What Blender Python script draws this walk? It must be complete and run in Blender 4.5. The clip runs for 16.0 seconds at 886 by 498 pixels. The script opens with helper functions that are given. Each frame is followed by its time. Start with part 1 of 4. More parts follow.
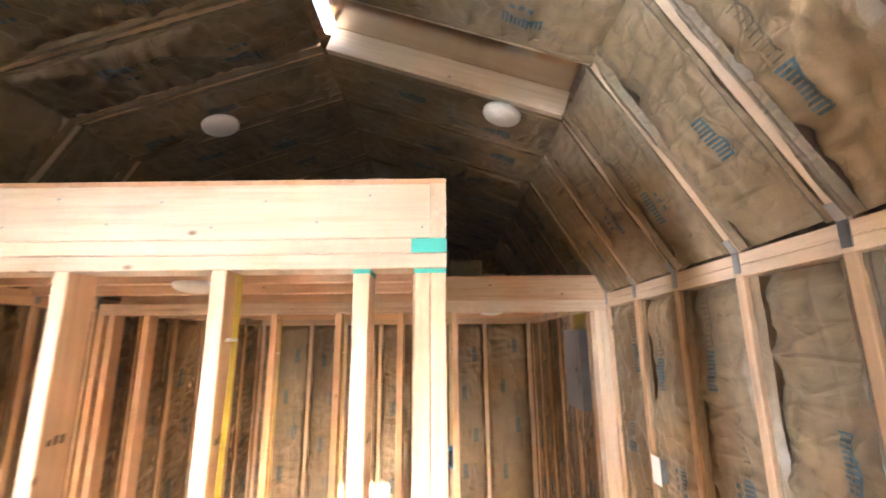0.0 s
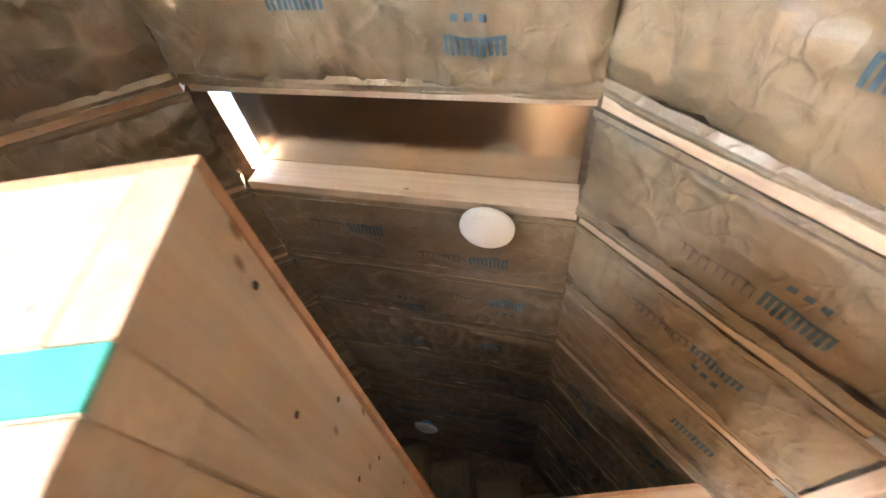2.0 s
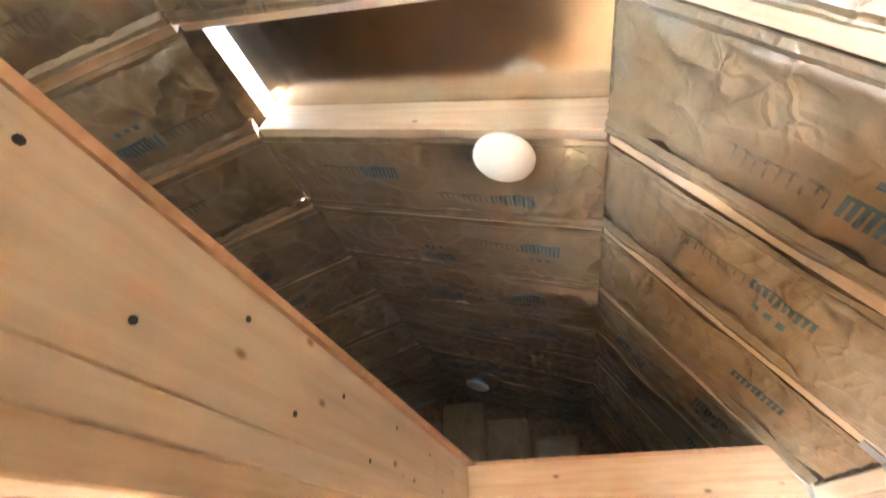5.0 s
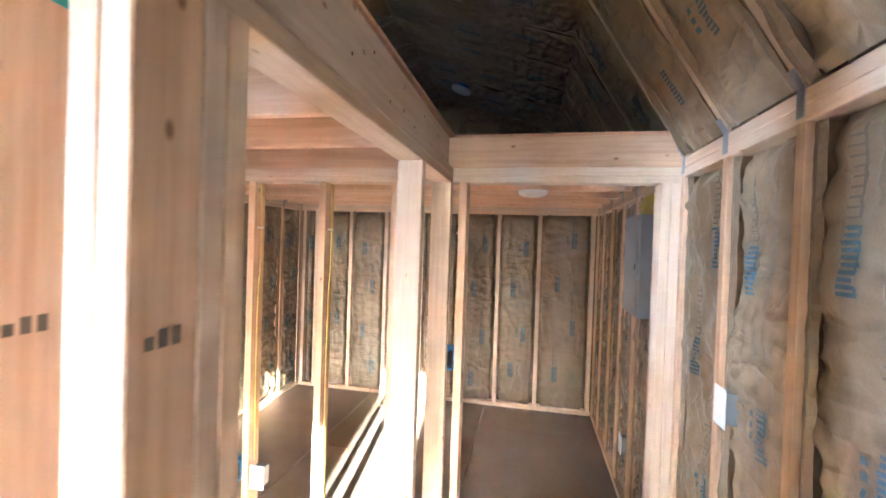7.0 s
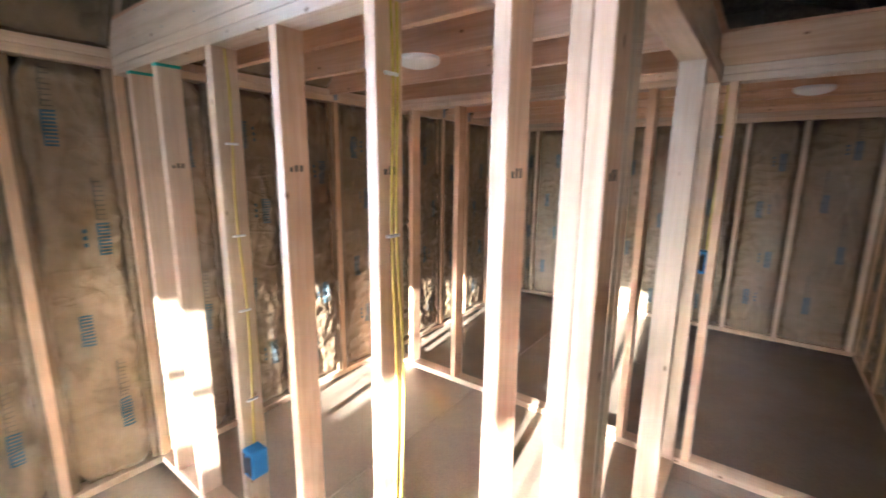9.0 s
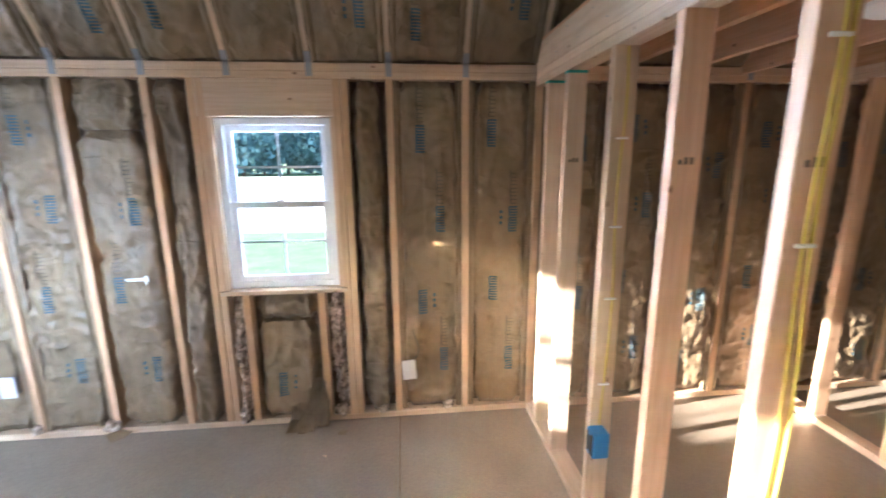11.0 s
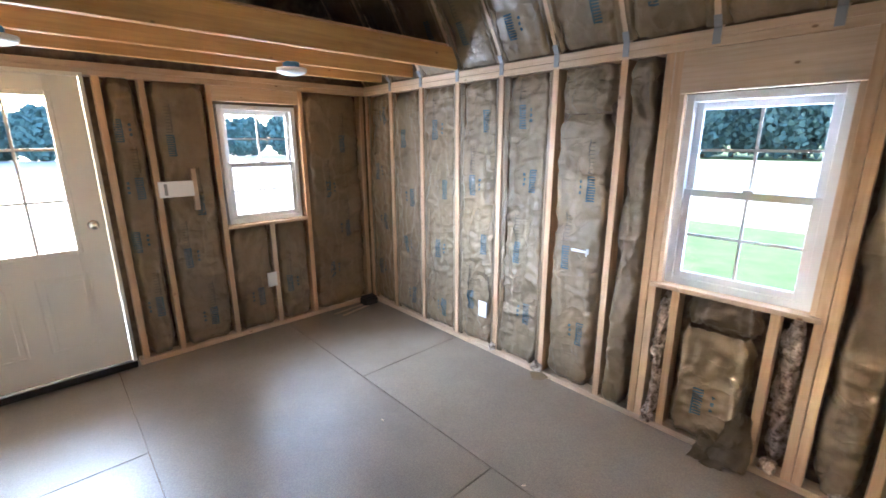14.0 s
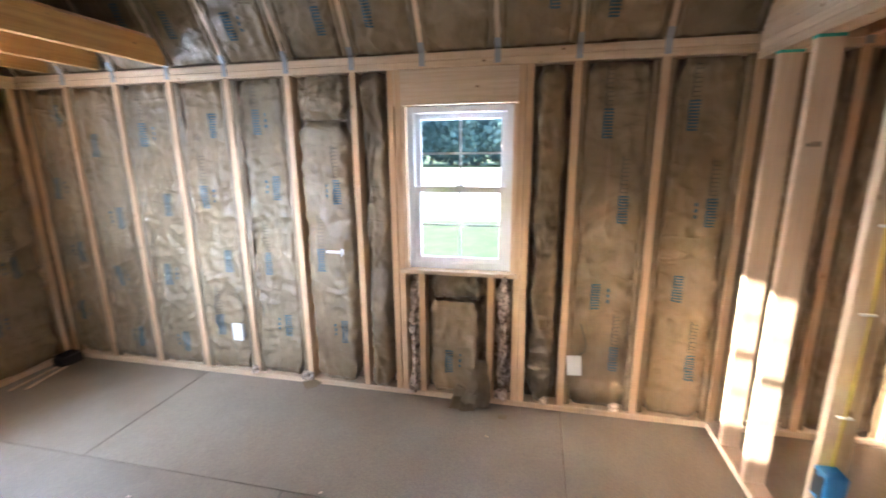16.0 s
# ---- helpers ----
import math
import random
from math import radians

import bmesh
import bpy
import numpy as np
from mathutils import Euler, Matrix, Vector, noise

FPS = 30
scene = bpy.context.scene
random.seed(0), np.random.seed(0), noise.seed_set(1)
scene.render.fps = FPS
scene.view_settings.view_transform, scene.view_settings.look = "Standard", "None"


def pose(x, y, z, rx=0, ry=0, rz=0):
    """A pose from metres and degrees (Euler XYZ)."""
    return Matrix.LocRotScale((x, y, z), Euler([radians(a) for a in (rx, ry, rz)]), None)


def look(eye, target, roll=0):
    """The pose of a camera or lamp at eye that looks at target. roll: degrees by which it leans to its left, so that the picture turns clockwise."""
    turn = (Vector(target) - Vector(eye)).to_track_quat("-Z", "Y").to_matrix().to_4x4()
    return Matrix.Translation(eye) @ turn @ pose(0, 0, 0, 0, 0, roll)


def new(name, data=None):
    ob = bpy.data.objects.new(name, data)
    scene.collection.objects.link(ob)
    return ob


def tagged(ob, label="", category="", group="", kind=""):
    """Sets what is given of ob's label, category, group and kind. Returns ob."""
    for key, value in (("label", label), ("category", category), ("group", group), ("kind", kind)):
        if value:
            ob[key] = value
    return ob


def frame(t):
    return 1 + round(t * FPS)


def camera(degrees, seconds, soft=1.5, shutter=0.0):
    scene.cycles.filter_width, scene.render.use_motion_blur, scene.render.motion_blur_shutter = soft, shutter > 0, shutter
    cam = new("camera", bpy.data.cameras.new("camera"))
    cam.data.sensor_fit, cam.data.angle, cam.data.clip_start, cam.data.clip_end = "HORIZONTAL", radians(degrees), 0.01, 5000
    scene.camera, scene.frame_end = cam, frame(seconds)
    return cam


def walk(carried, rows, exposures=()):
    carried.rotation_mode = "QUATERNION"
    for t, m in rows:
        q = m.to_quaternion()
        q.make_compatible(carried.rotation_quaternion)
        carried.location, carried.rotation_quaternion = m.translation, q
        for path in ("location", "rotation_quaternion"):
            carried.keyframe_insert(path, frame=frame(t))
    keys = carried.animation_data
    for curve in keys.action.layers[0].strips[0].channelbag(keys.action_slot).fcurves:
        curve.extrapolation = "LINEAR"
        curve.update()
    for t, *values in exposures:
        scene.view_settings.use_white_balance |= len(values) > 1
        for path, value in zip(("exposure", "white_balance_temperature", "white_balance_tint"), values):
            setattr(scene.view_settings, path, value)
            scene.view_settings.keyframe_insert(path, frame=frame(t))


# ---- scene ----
cam = camera(91.9, 16.0, soft=1.6, shutter=0.4)
PATH = [
    (0, (0.082, -0.023, 1.756), (0.07, 1.931, 2.181), -0.5),
    (0.5, (0.062, 0.155, 1.783), (0.252, 2.047, 2.4), -2.2),
    (1, (0.154, 0.416, 1.821), (0.197, 2.208, 2.709), -2.3),
    (1.5, (0.197, 0.644, 1.861), (0.243, 2.299, 2.982), -4.4),
    (2, (0.267, 0.813, 1.889), (0.185, 2.353, 3.162), -5.4),
    (2.5, (0.376, 0.974, 1.916), (0.042, 2.394, 3.284), -1.2),
    (3, (0.408, 1.012, 1.937), (0.053, 2.38, 3.352), -0.5),
    (3.2, (0.401, 1.012, 1.931), (0.039, 2.361, 3.362), 0.0),
    (5.3, (0.402, 0.985, 1.868), (-0.012, 2.672, 2.859), -1.4),
    (5.5, (0.374, 0.959, 1.83), (0.009, 2.755, 2.633), -1.9),
    (6, (0.331, 0.84, 1.762), (0.106, 2.78, 2.194), -0.9),
    (6.5, (0.355, 0.757, 1.708), (0.055, 2.725, 1.901), 0.7),
    (7, (0.458, 0.656, 1.651), (0.051, 2.614, 1.622), 1.9),
    (7.5, (0.457, 0.487, 1.628), (-0.065, 2.415, 1.521), 0.7),
    (8, (0.361, 0.302, 1.586), (-0.307, 2.168, 1.321), -0.8),
    (8.2, (0.327, 0.252, 1.568), (-0.405, 2.088, 1.261), -0.2),
    (10.3, (0.288, 0.302, 1.552), (-1.543, 1.003, 1.157), -0.6),
    (10.5, (0.296, 0.331, 1.552), (-1.582, 0.891, 1.15), -0.5),
    (11, (0.316, 0.248, 1.555), (-1.632, 0.433, 1.141), -0.5),
    (11.5, (0.338, 0.098, 1.56), (-1.613, -0.04, 1.141), -0.8),
    (12, (0.344, 0.02, 1.518), (-1.551, -0.472, 1.113), -0.6),
    (12.5, (0.306, 0.024, 1.525), (-1.478, -0.772, 1.099), -0.3),
    (13, (0.233, 0.068, 1.527), (-1.397, -1.001, 1.08), -0.0),
    (13.5, (0.209, 0.092, 1.535), (-1.246, -1.198, 1.07), 0.1),
    (14, (0.206, 0.074, 1.56), (-1.11, -1.351, 1.074), -0.2),
    (14.5, (0.21, 0.065, 1.557), (-1.061, -1.401, 1.07), -0.1),
    (15, (0.22, 0.074, 1.541), (-1.265, -1.184, 1.082), 0.4),
    (15.5, (0.255, 0.066, 1.541), (-1.484, -0.818, 1.098), -0.2),
    (16, (0.311, 0.018, 1.526), (-1.594, -0.401, 1.083), -0.5),
]
EXPOSURES = [(0.0, 5.8, 6700, 21), (1.0, 6.05, 6600, 21), (2.5, 6.75, 6600, 17), (3.0, 6.8, 6700, 16), (5.5, 7.25, 6400, 15), (6.5, 6.5, 5300, 14), (7.5, 5.95, 5100, 14), (8.2, 5.5, 5000, 14), (10.3, 4.7, 5100, 14), (12.0, 4.75, 5500, 16), (14.0, 4.6, 5500, 16), (15.0, 4.65, 5600, 16), (16.0, 4.75, 5700, 17)]
walk(cam, [(t, look(eye, target, roll)) for t, eye, target, roll in PATH], EXPOSURES)

# ---- plan, metres ----
XL, XR, YB, YF = -2.075, 1.07, -3.46, 5.05      # stud faces of the four outer walls
XM = 0.5 * (XL + XR)                            # ridge line
KX, KZ, RZ = 1.14, 2.785, 3.16                  # knuckle offset from the ridge, its height, ridge height
PT, PB = 2.04, 1.962                            # top and bottom of the top plates
T, D = 0.038, 0.089                             # two-by-four
GRID = [0.198 + 0.4064 * k for k in range(-9, 12)]
GRID = [y for y in GRID if YB + 0.1 < y < YF - 0.1]
PY0, PY1 = 0.992, 1.081                         # front partition
HY0, HY1 = 2.640, 2.729                         # back partition
SX0, SX1 = -0.005, 0.084                        # side partition
LB, LP, LT = 1.930, 2.006, 2.146                # loft: underside of plates, top of plates, top of joists

# ---- light ----
SUN = Vector((-0.14, 1.0, -0.185)).normalized()
world = bpy.data.worlds.new("world")
scene.world = world
world.use_nodes = True
wn = world.node_tree.nodes
sky = wn.new("ShaderNodeTexSky")
sky.sky_type, sky.sun_disc = "NISHITA", False
sky.sun_elevation, sky.sun_rotation = radians(10.4), math.atan2(-SUN.x, -SUN.y)
wn["Background"].inputs["Strength"].default_value = 0.07
world.node_tree.links.new(sky.outputs[0], wn["Background"].inputs["Color"])
sun = new("sun", bpy.data.lights.new("sun", "SUN"))
sun.data.energy, sun.data.angle, sun.data.color = 3.3, radians(0.6), (1.0, 0.86, 0.64)
sun.matrix_world = look((0, -30, 10), Vector((0, -30, 10)) + SUN)


def window_light(name, eye, target, w, h, watts):
    ob = new(name, bpy.data.lights.new(name, "AREA"))
    ob.data.shape, ob.data.size, ob.data.size_y, ob.data.energy, ob.data.color = "RECTANGLE", w, h, watts, (0.72, 0.87, 1.0)
    ob.matrix_world = look(eye, target)


window_light("skylight_east", (XR + 6.0, -1.9, 2.0), (0, -1.9, 1.15), 3.0, 2.2, 135)
# unseen lamp added outside the west window to brighten the right wall
window_light("sky_fill_west", (XL - 4.0, -3.6, 1.0), (XL, -0.415, 1.3), 2.0, 2.4, 62)
# unseen lamp, stands in for bright-drive bounce outside the long wall's window
window_light("drive_bounce_fill", (XL - 1.9, -0.415, -0.25), (XL, -0.415, 1.2), 2.2, 0.7, 55)


# unseen lamps, stand in for pale-yard bounce and sky before the entrance door
window_light("yard_bounce_fill", (-0.3, YB - 2.2, -0.45), (-0.2, YB, 1.35), 3.0, 0.8, 24)
window_light("sky_fill_yard", (-0.3, YB - 3.2, 4.3), (-0.2, YB, 1.35), 3.4, 1.8, 75)


# ---- materials ----
def material(name, color, rough=0.6, metal=0.0):
    m = bpy.data.materials.new(name)
    m.use_nodes = True
    b = m.node_tree.nodes["Principled BSDF"]
    b.inputs["Base Color"].default_value = (*color, 1)
    b.inputs["Roughness"].default_value, b.inputs["Metallic"].default_value = rough, metal
    return m


def node(m, kind, **sockets):
    n = m.node_tree.nodes.new(kind)
    for key, value in sockets.items():
        n.inputs[key].default_value = value
    return n


def link(m, a, b):
    m.node_tree.links.new(a, b)


def ramp(m, fac, stops):
    r = m.node_tree.nodes.new("ShaderNodeValToRGB")
    while len(r.color_ramp.elements) < len(stops):
        r.color_ramp.elements.new(0.5)
    for e, (p, c) in zip(r.color_ramp.elements, stops):
        e.position, e.color = p, (*c, 1)
    link(m, fac, r.inputs["Fac"])
    return r.outputs["Color"]


def mix(m, fac, a, b, mode="MIX"):
    n = m.node_tree.nodes.new("ShaderNodeMix")
    n.data_type, n.blend_type = "RGBA", mode
    for sock, v in ((n.inputs[0], fac), (n.inputs[6], a), (n.inputs[7], b)):
        if isinstance(v, (int, float)):
            sock.default_value = v
        elif isinstance(v, tuple):
            sock.default_value = (*v, 1)
        else:
            link(m, v, sock)
    return n.outputs[2]


def bump(m, height, strength, distance=0.01):
    b = node(m, "ShaderNodeBump", Strength=strength, Distance=distance)
    link(m, height, b.inputs["Height"])
    link(m, b.outputs["Normal"], m.node_tree.nodes["Principled BSDF"].inputs["Normal"])


def coords(m, scale, jitter=True, world_space=False):
    """Object coordinates scaled, shifted at random from object to object."""
    tc = m.node_tree.nodes.new("ShaderNodeTexCoord")
    src = tc.outputs["Object"]
    if world_space:
        src = m.node_tree.nodes.new("ShaderNodeNewGeometry").outputs["Position"]
    mp = node(m, "ShaderNodeMapping", Scale=scale)
    link(m, src, mp.inputs["Vector"])
    if jitter:
        info = m.node_tree.nodes.new("ShaderNodeObjectInfo")
        mul = node(m, "ShaderNodeMath")
        mul.operation = "MULTIPLY"
        mul.inputs[1].default_value = 37.0
        link(m, info.outputs["Random"], mul.inputs[0])
        link(m, mul.outputs[0], mp.inputs["Location"])
    return mp.outputs["Vector"]


def noise_tex(m, vec, scale, detail=4, rough=0.55, out="Fac"):
    n = node(m, "ShaderNodeTexNoise", Scale=scale, Detail=detail, Roughness=rough)
    link(m, vec, n.inputs["Vector"])
    return n.outputs[out]


def wood(name, dark, light, knots=0.8, rough=0.62):
    m = material(name, light, rough)
    b = m.node_tree.nodes["Principled BSDF"]
    v = coords(m, (1, 1, 0.045))
    grain = noise_tex(m, v, 62, 5, 0.6)
    rings = noise_tex(m, v, 16, 2, 0.5)
    base = ramp(m, grain, [(0.3, dark), (0.62, light)])
    base = mix(m, 0.35, base, ramp(m, rings, [(0.35, dark), (0.65, light)]))
    # planed boards differ in tone
    info = m.node_tree.nodes.new("ShaderNodeObjectInfo")
    tone = ramp(m, info.outputs["Random"], [(0.0, (0.86, 0.80, 0.74)), (0.5, (1.0, 0.97, 0.95)), (1.0, (1.0, 0.90, 0.80))])
    base = mix(m, 1.0, base, tone, "MULTIPLY")
    vor = node(m, "ShaderNodeTexVoronoi", Scale=11.0)
    link(m, coords(m, (1, 1, 0.55)), vor.inputs["Vector"])
    spot = ramp(m, vor.outputs["Distance"], [(0.04, (1, 1, 1)), (0.09, (0, 0, 0))])
    base = mix(m, 0.0, base, (0.16, 0.075, 0.03))
    mx = base.node
    scaled = node(m, "ShaderNodeMath")
    scaled.operation = "MULTIPLY"
    scaled.inputs[1].default_value = knots
    link(m, spot, scaled.inputs[0])
    link(m, scaled.outputs[0], mx.inputs[0])
    # dirt and handling marks
    dirt = ramp(m, noise_tex(m, coords(m, (1, 1, 0.4)), 5, 5, 0.65), [(0.55, (1, 1, 1)), (0.8, (0.72, 0.68, 0.64))])
    base = mix(m, 1.0, mx.outputs[2], dirt, "MULTIPLY")
    link(m, base, b.inputs["Base Color"])
    bump(m, grain, 0.18, 0.002)
    return m


PINE = wood("pine", (0.53, 0.395, 0.27), (0.67, 0.545, 0.41))
# pine in a darker, warmer tone for long-wall and back-wall studs
WALLPINE = wood("dark_pine", (0.46, 0.30, 0.175), (0.64, 0.46, 0.30))
FIR = wood("fir", (0.56, 0.35, 0.21), (0.73, 0.52, 0.35))
HONEY = wood("honey_pine", (0.46, 0.25, 0.08), (0.66, 0.41, 0.16))
DECK = wood("loft_decking", (0.50, 0.27, 0.15), (0.62, 0.38, 0.23), 0.3)


def creases(m, scale, freq, width):
    """Straight-sided thin folds that come and go: one on a fold, nought on flat paper."""
    v = coords(m, scale)
    off = mix(m, 0.06, v, noise_tex(m, v, freq * 0.7, 3, 0.5, "Color"), "ADD")
    vor = node(m, "ShaderNodeTexVoronoi", Scale=freq)
    vor.feature = "DISTANCE_TO_EDGE"
    link(m, off, vor.inputs["Vector"])
    line = ramp(m, vor.outputs["Distance"], [(0.0, (1, 1, 1)), (width, (0, 0, 0))])
    some = ramp(m, noise_tex(m, v, freq * 0.45, 2), [(0.44, (0, 0, 0)), (0.62, (1, 1, 1))])
    return mix(m, 1.0, line, some, "MULTIPLY")


def kraft_material():
    m = material("kraft_paper", (0.3, 0.2, 0.11), 0.5)
    b = m.node_tree.nodes["Principled BSDF"]
    v = coords(m, (1, 1, 1))
    base = ramp(m, noise_tex(m, v, 2.2, 6, 0.6), [(0.28, (0.175, 0.125, 0.072)), (0.5, (0.225, 0.165, 0.098)), (0.75, (0.27, 0.205, 0.125))])
    info = m.node_tree.nodes.new("ShaderNodeObjectInfo")
    tone = ramp(m, info.outputs["Random"], [(0.0, (0.82, 0.82, 0.83)), (1.0, (1.06, 1.03, 0.98))])
    base = mix(m, 1.0, base, tone, "MULTIPLY")
    # asphalt bleeding through in faint blotches, fibres, and folds rubbed pale
    stain = ramp(m, noise_tex(m, coords(m, (1, 1, 0.35)), 9, 5, 0.7), [(0.52, (1, 1, 1)), (0.80, (0.68, 0.63, 0.58))])
    base = mix(m, 1.0, base, stain, "MULTIPLY")
    fibre = ramp(m, noise_tex(m, v, 240, 2, 0.6), [(0.3, (0.88, 0.88, 0.88)), (0.7, (1.08, 1.08, 1.08))])
    base = mix(m, 1.0, base, fibre, "MULTIPLY")
    long_c, cross_c, fine_c = creases(m, (1.5, 1.5, 0.6), 4.5, 0.10), creases(m, (0.7, 0.7, 1.9), 5.0, 0.10), creases(m, (1, 1, 1), 14.0, 0.12)
    base = mix(m, 0.0, base, (0.36, 0.285, 0.19))
    worn = node(m, "ShaderNodeMath")
    worn.operation = "MULTIPLY"
    worn.inputs[1].default_value = 0.3
    link(m, long_c, worn.inputs[0])
    link(m, worn.outputs[0], base.node.inputs[0])
    link(m, base, b.inputs["Base Color"])
    b.inputs["Roughness"].default_value = 0.4
    h = mix(m, 0.5, long_c, cross_c)
    h = mix(m, 0.3, h, fine_c)
    h = mix(m, 0.35, h, noise_tex(m, coords(m, (1, 1, 1.5)), 7, 5, 0.6, "Color"))
    bump(m, h, 0.9, 0.014)
    return m


KRAFT = kraft_material()
PRINT = material("printed_ink", (0.045, 0.095, 0.125), 0.6)
FAINT = material("faint_ink", (0.125, 0.10, 0.068), 0.6)
FOIL = material("foil_sheathing", (0.72, 0.64, 0.55), 0.2, 1.0)
bump(FOIL, noise_tex(FOIL, coords(FOIL, (1, 1, 1)), 14, 3), 0.25, 0.004)
SHEATH = material("sheathing_board", (0.16, 0.11, 0.07), 0.8)
link(SHEATH, ramp(SHEATH, noise_tex(SHEATH, coords(SHEATH, (1, 1, 1)), 22, 4), [(0.3, (0.09, 0.06, 0.04)), (0.7, (0.22, 0.155, 0.095))]), SHEATH.node_tree.nodes["Principled BSDF"].inputs["Base Color"])
SIDING = material("siding", (0.35, 0.33, 0.3), 0.7)
STEEL = material("galvanised_strap", (0.33, 0.34, 0.36), 0.45, 0.8)
VINYL = material("white_vinyl", (0.72, 0.73, 0.75), 0.35)
DOORPAINT = material("cream_door_paint", (0.78, 0.74, 0.63), 0.4)
bump(DOORPAINT, noise_tex(DOORPAINT, coords(DOORPAINT, (60, 60, 3)), 3, 3), 0.05, 0.002)
PLASTIC = material("white_plastic", (0.8, 0.8, 0.79), 0.35)
LAMPWHITE = material("lamp_diffuser", (0.85, 0.84, 0.82), 0.3)
BLUEBOX = material("blue_plastic", (0.03, 0.20, 0.48), 0.45)
YELLOW = material("yellow_cable_sheath", (0.56, 0.44, 0.07), 0.4)
GREY = material("grey_enamel", (0.26, 0.27, 0.27), 0.45, 0.2)
BLACK = material("black_rubber", (0.015, 0.015, 0.016), 0.5)
CHROME = material("satin_nickel", (0.6, 0.58, 0.55), 0.25, 1.0)
TEAL = material("teal_end_paint", (0.04, 0.42, 0.34), 0.6)
PINK = material("glass_wool", (0.42, 0.27, 0.16), 0.95)
link(PINK, ramp(PINK, noise_tex(PINK, coords(PINK, (1, 1, 1)), 30, 5, 0.7), [(0.36, (0.10, 0.06, 0.04)), (0.60, (0.66, 0.54, 0.44))]), PINK.node_tree.nodes["Principled BSDF"].inputs["Base Color"])
GLASS = material("window_glass", (1, 1, 1), 0.0)
GLASS.node_tree.nodes["Principled BSDF"].inputs["Transmission Weight"].default_value = 1.0
GLASS.node_tree.nodes["Principled BSDF"].inputs["IOR"].default_value = 1.12


def floor_material():
    m = material("coated_floor_panel", (0.2, 0.16, 0.12), 0.42)
    b = m.node_tree.nodes["Principled BSDF"]
    v = coords(m, (1, 1, 1), world_space=True)
    base = ramp(m, noise_tex(m, v, 1.6, 6, 0.6), [(0.3, (0.215, 0.17, 0.125)), (0.7, (0.29, 0.235, 0.175))])
    specks = ramp(m, noise_tex(m, v, 160, 2, 0.5), [(0.35, (0.8, 0.8, 0.8)), (0.65, (1.06, 1.06, 1.06))])
    base = mix(m, 1.0, base, specks, "MULTIPLY")
    link(m, base, b.inputs["Base Color"])
    link(m, ramp(m, noise_tex(m, v, 3.5, 5, 0.6), [(0.3, (0.30, 0.30, 0.30)), (0.7, (0.5, 0.5, 0.5))]), b.inputs["Roughness"])
    bump(m, noise_tex(m, v, 90, 3), 0.08, 0.002)
    return m


FLOOR = floor_material()


def ground_material(name, a, b2, scale):
    m = material(name, a, 0.9)
    link(m, ramp(m, noise_tex(m, coords(m, (1, 1, 1), False, True), scale, 5), [(0.35, a), (0.65, b2)]), m.node_tree.nodes["Principled BSDF"].inputs["Base Color"])
    return m


GRASS = ground_material("grass", (0.035, 0.085, 0.02), (0.07, 0.13, 0.04), 1.5)
GRAVEL = ground_material("pale_gravel", (0.42, 0.40, 0.36), (0.52, 0.5, 0.46), 8)
# leaf green pushed towards blue, distant haze put into the colour
LEAF = ground_material("hazed_leaves", (0.065, 0.135, 0.14), (0.11, 0.19, 0.195), 0.8)
BARK = material("bark", (0.09, 0.06, 0.04), 0.9)


# ---- builders ----
def mesh_of(name, bm, mat, smooth=False):
    me = bpy.data.meshes.new(name)
    bm.to_mesh(me)
    bm.free()
    me.materials.append(mat)
    if smooth:
        me.polygons.foreach_set("use_smooth", [True] * len(me.polygons))
    return me


def part(name, bm, mat, parent, label="", smooth=False):
    ob = new(name, mesh_of(name, bm, mat, smooth))
    ob.parent = parent
    return tagged(ob, label)


def box(bm, lo, hi, bev=0.0, m=None):
    c = [(a + b) / 2 for a, b in zip(lo, hi)]
    s = [abs(b - a) for a, b in zip(lo, hi)]
    made = bmesh.ops.create_cube(bm, size=1.0, matrix=Matrix.Translation(c) @ Matrix.Diagonal((*s, 1)))["verts"]
    if bev > 0:
        edges = list({e for v in made for e in v.link_edges})
        made = bmesh.ops.bevel(bm, geom=edges, offset=bev, segments=1, affect="EDGES")["verts"]
    if m is not None:
        bmesh.ops.transform(bm, matrix=m, verts=[v for v in made if v.is_valid])
    return bm


def boxes(*pairs, bev=0.0):
    bm = bmesh.new()
    for lo, hi in pairs:
        box(bm, lo, hi, bev)
    return bm


def disc(bm, m, r, depth, segs=32, r2=None):
    bmesh.ops.create_cone(bm, cap_ends=True, segments=segs, radius1=r, radius2=r if r2 is None else r2, depth=depth, matrix=m)
    return bm


LUMBER = {}


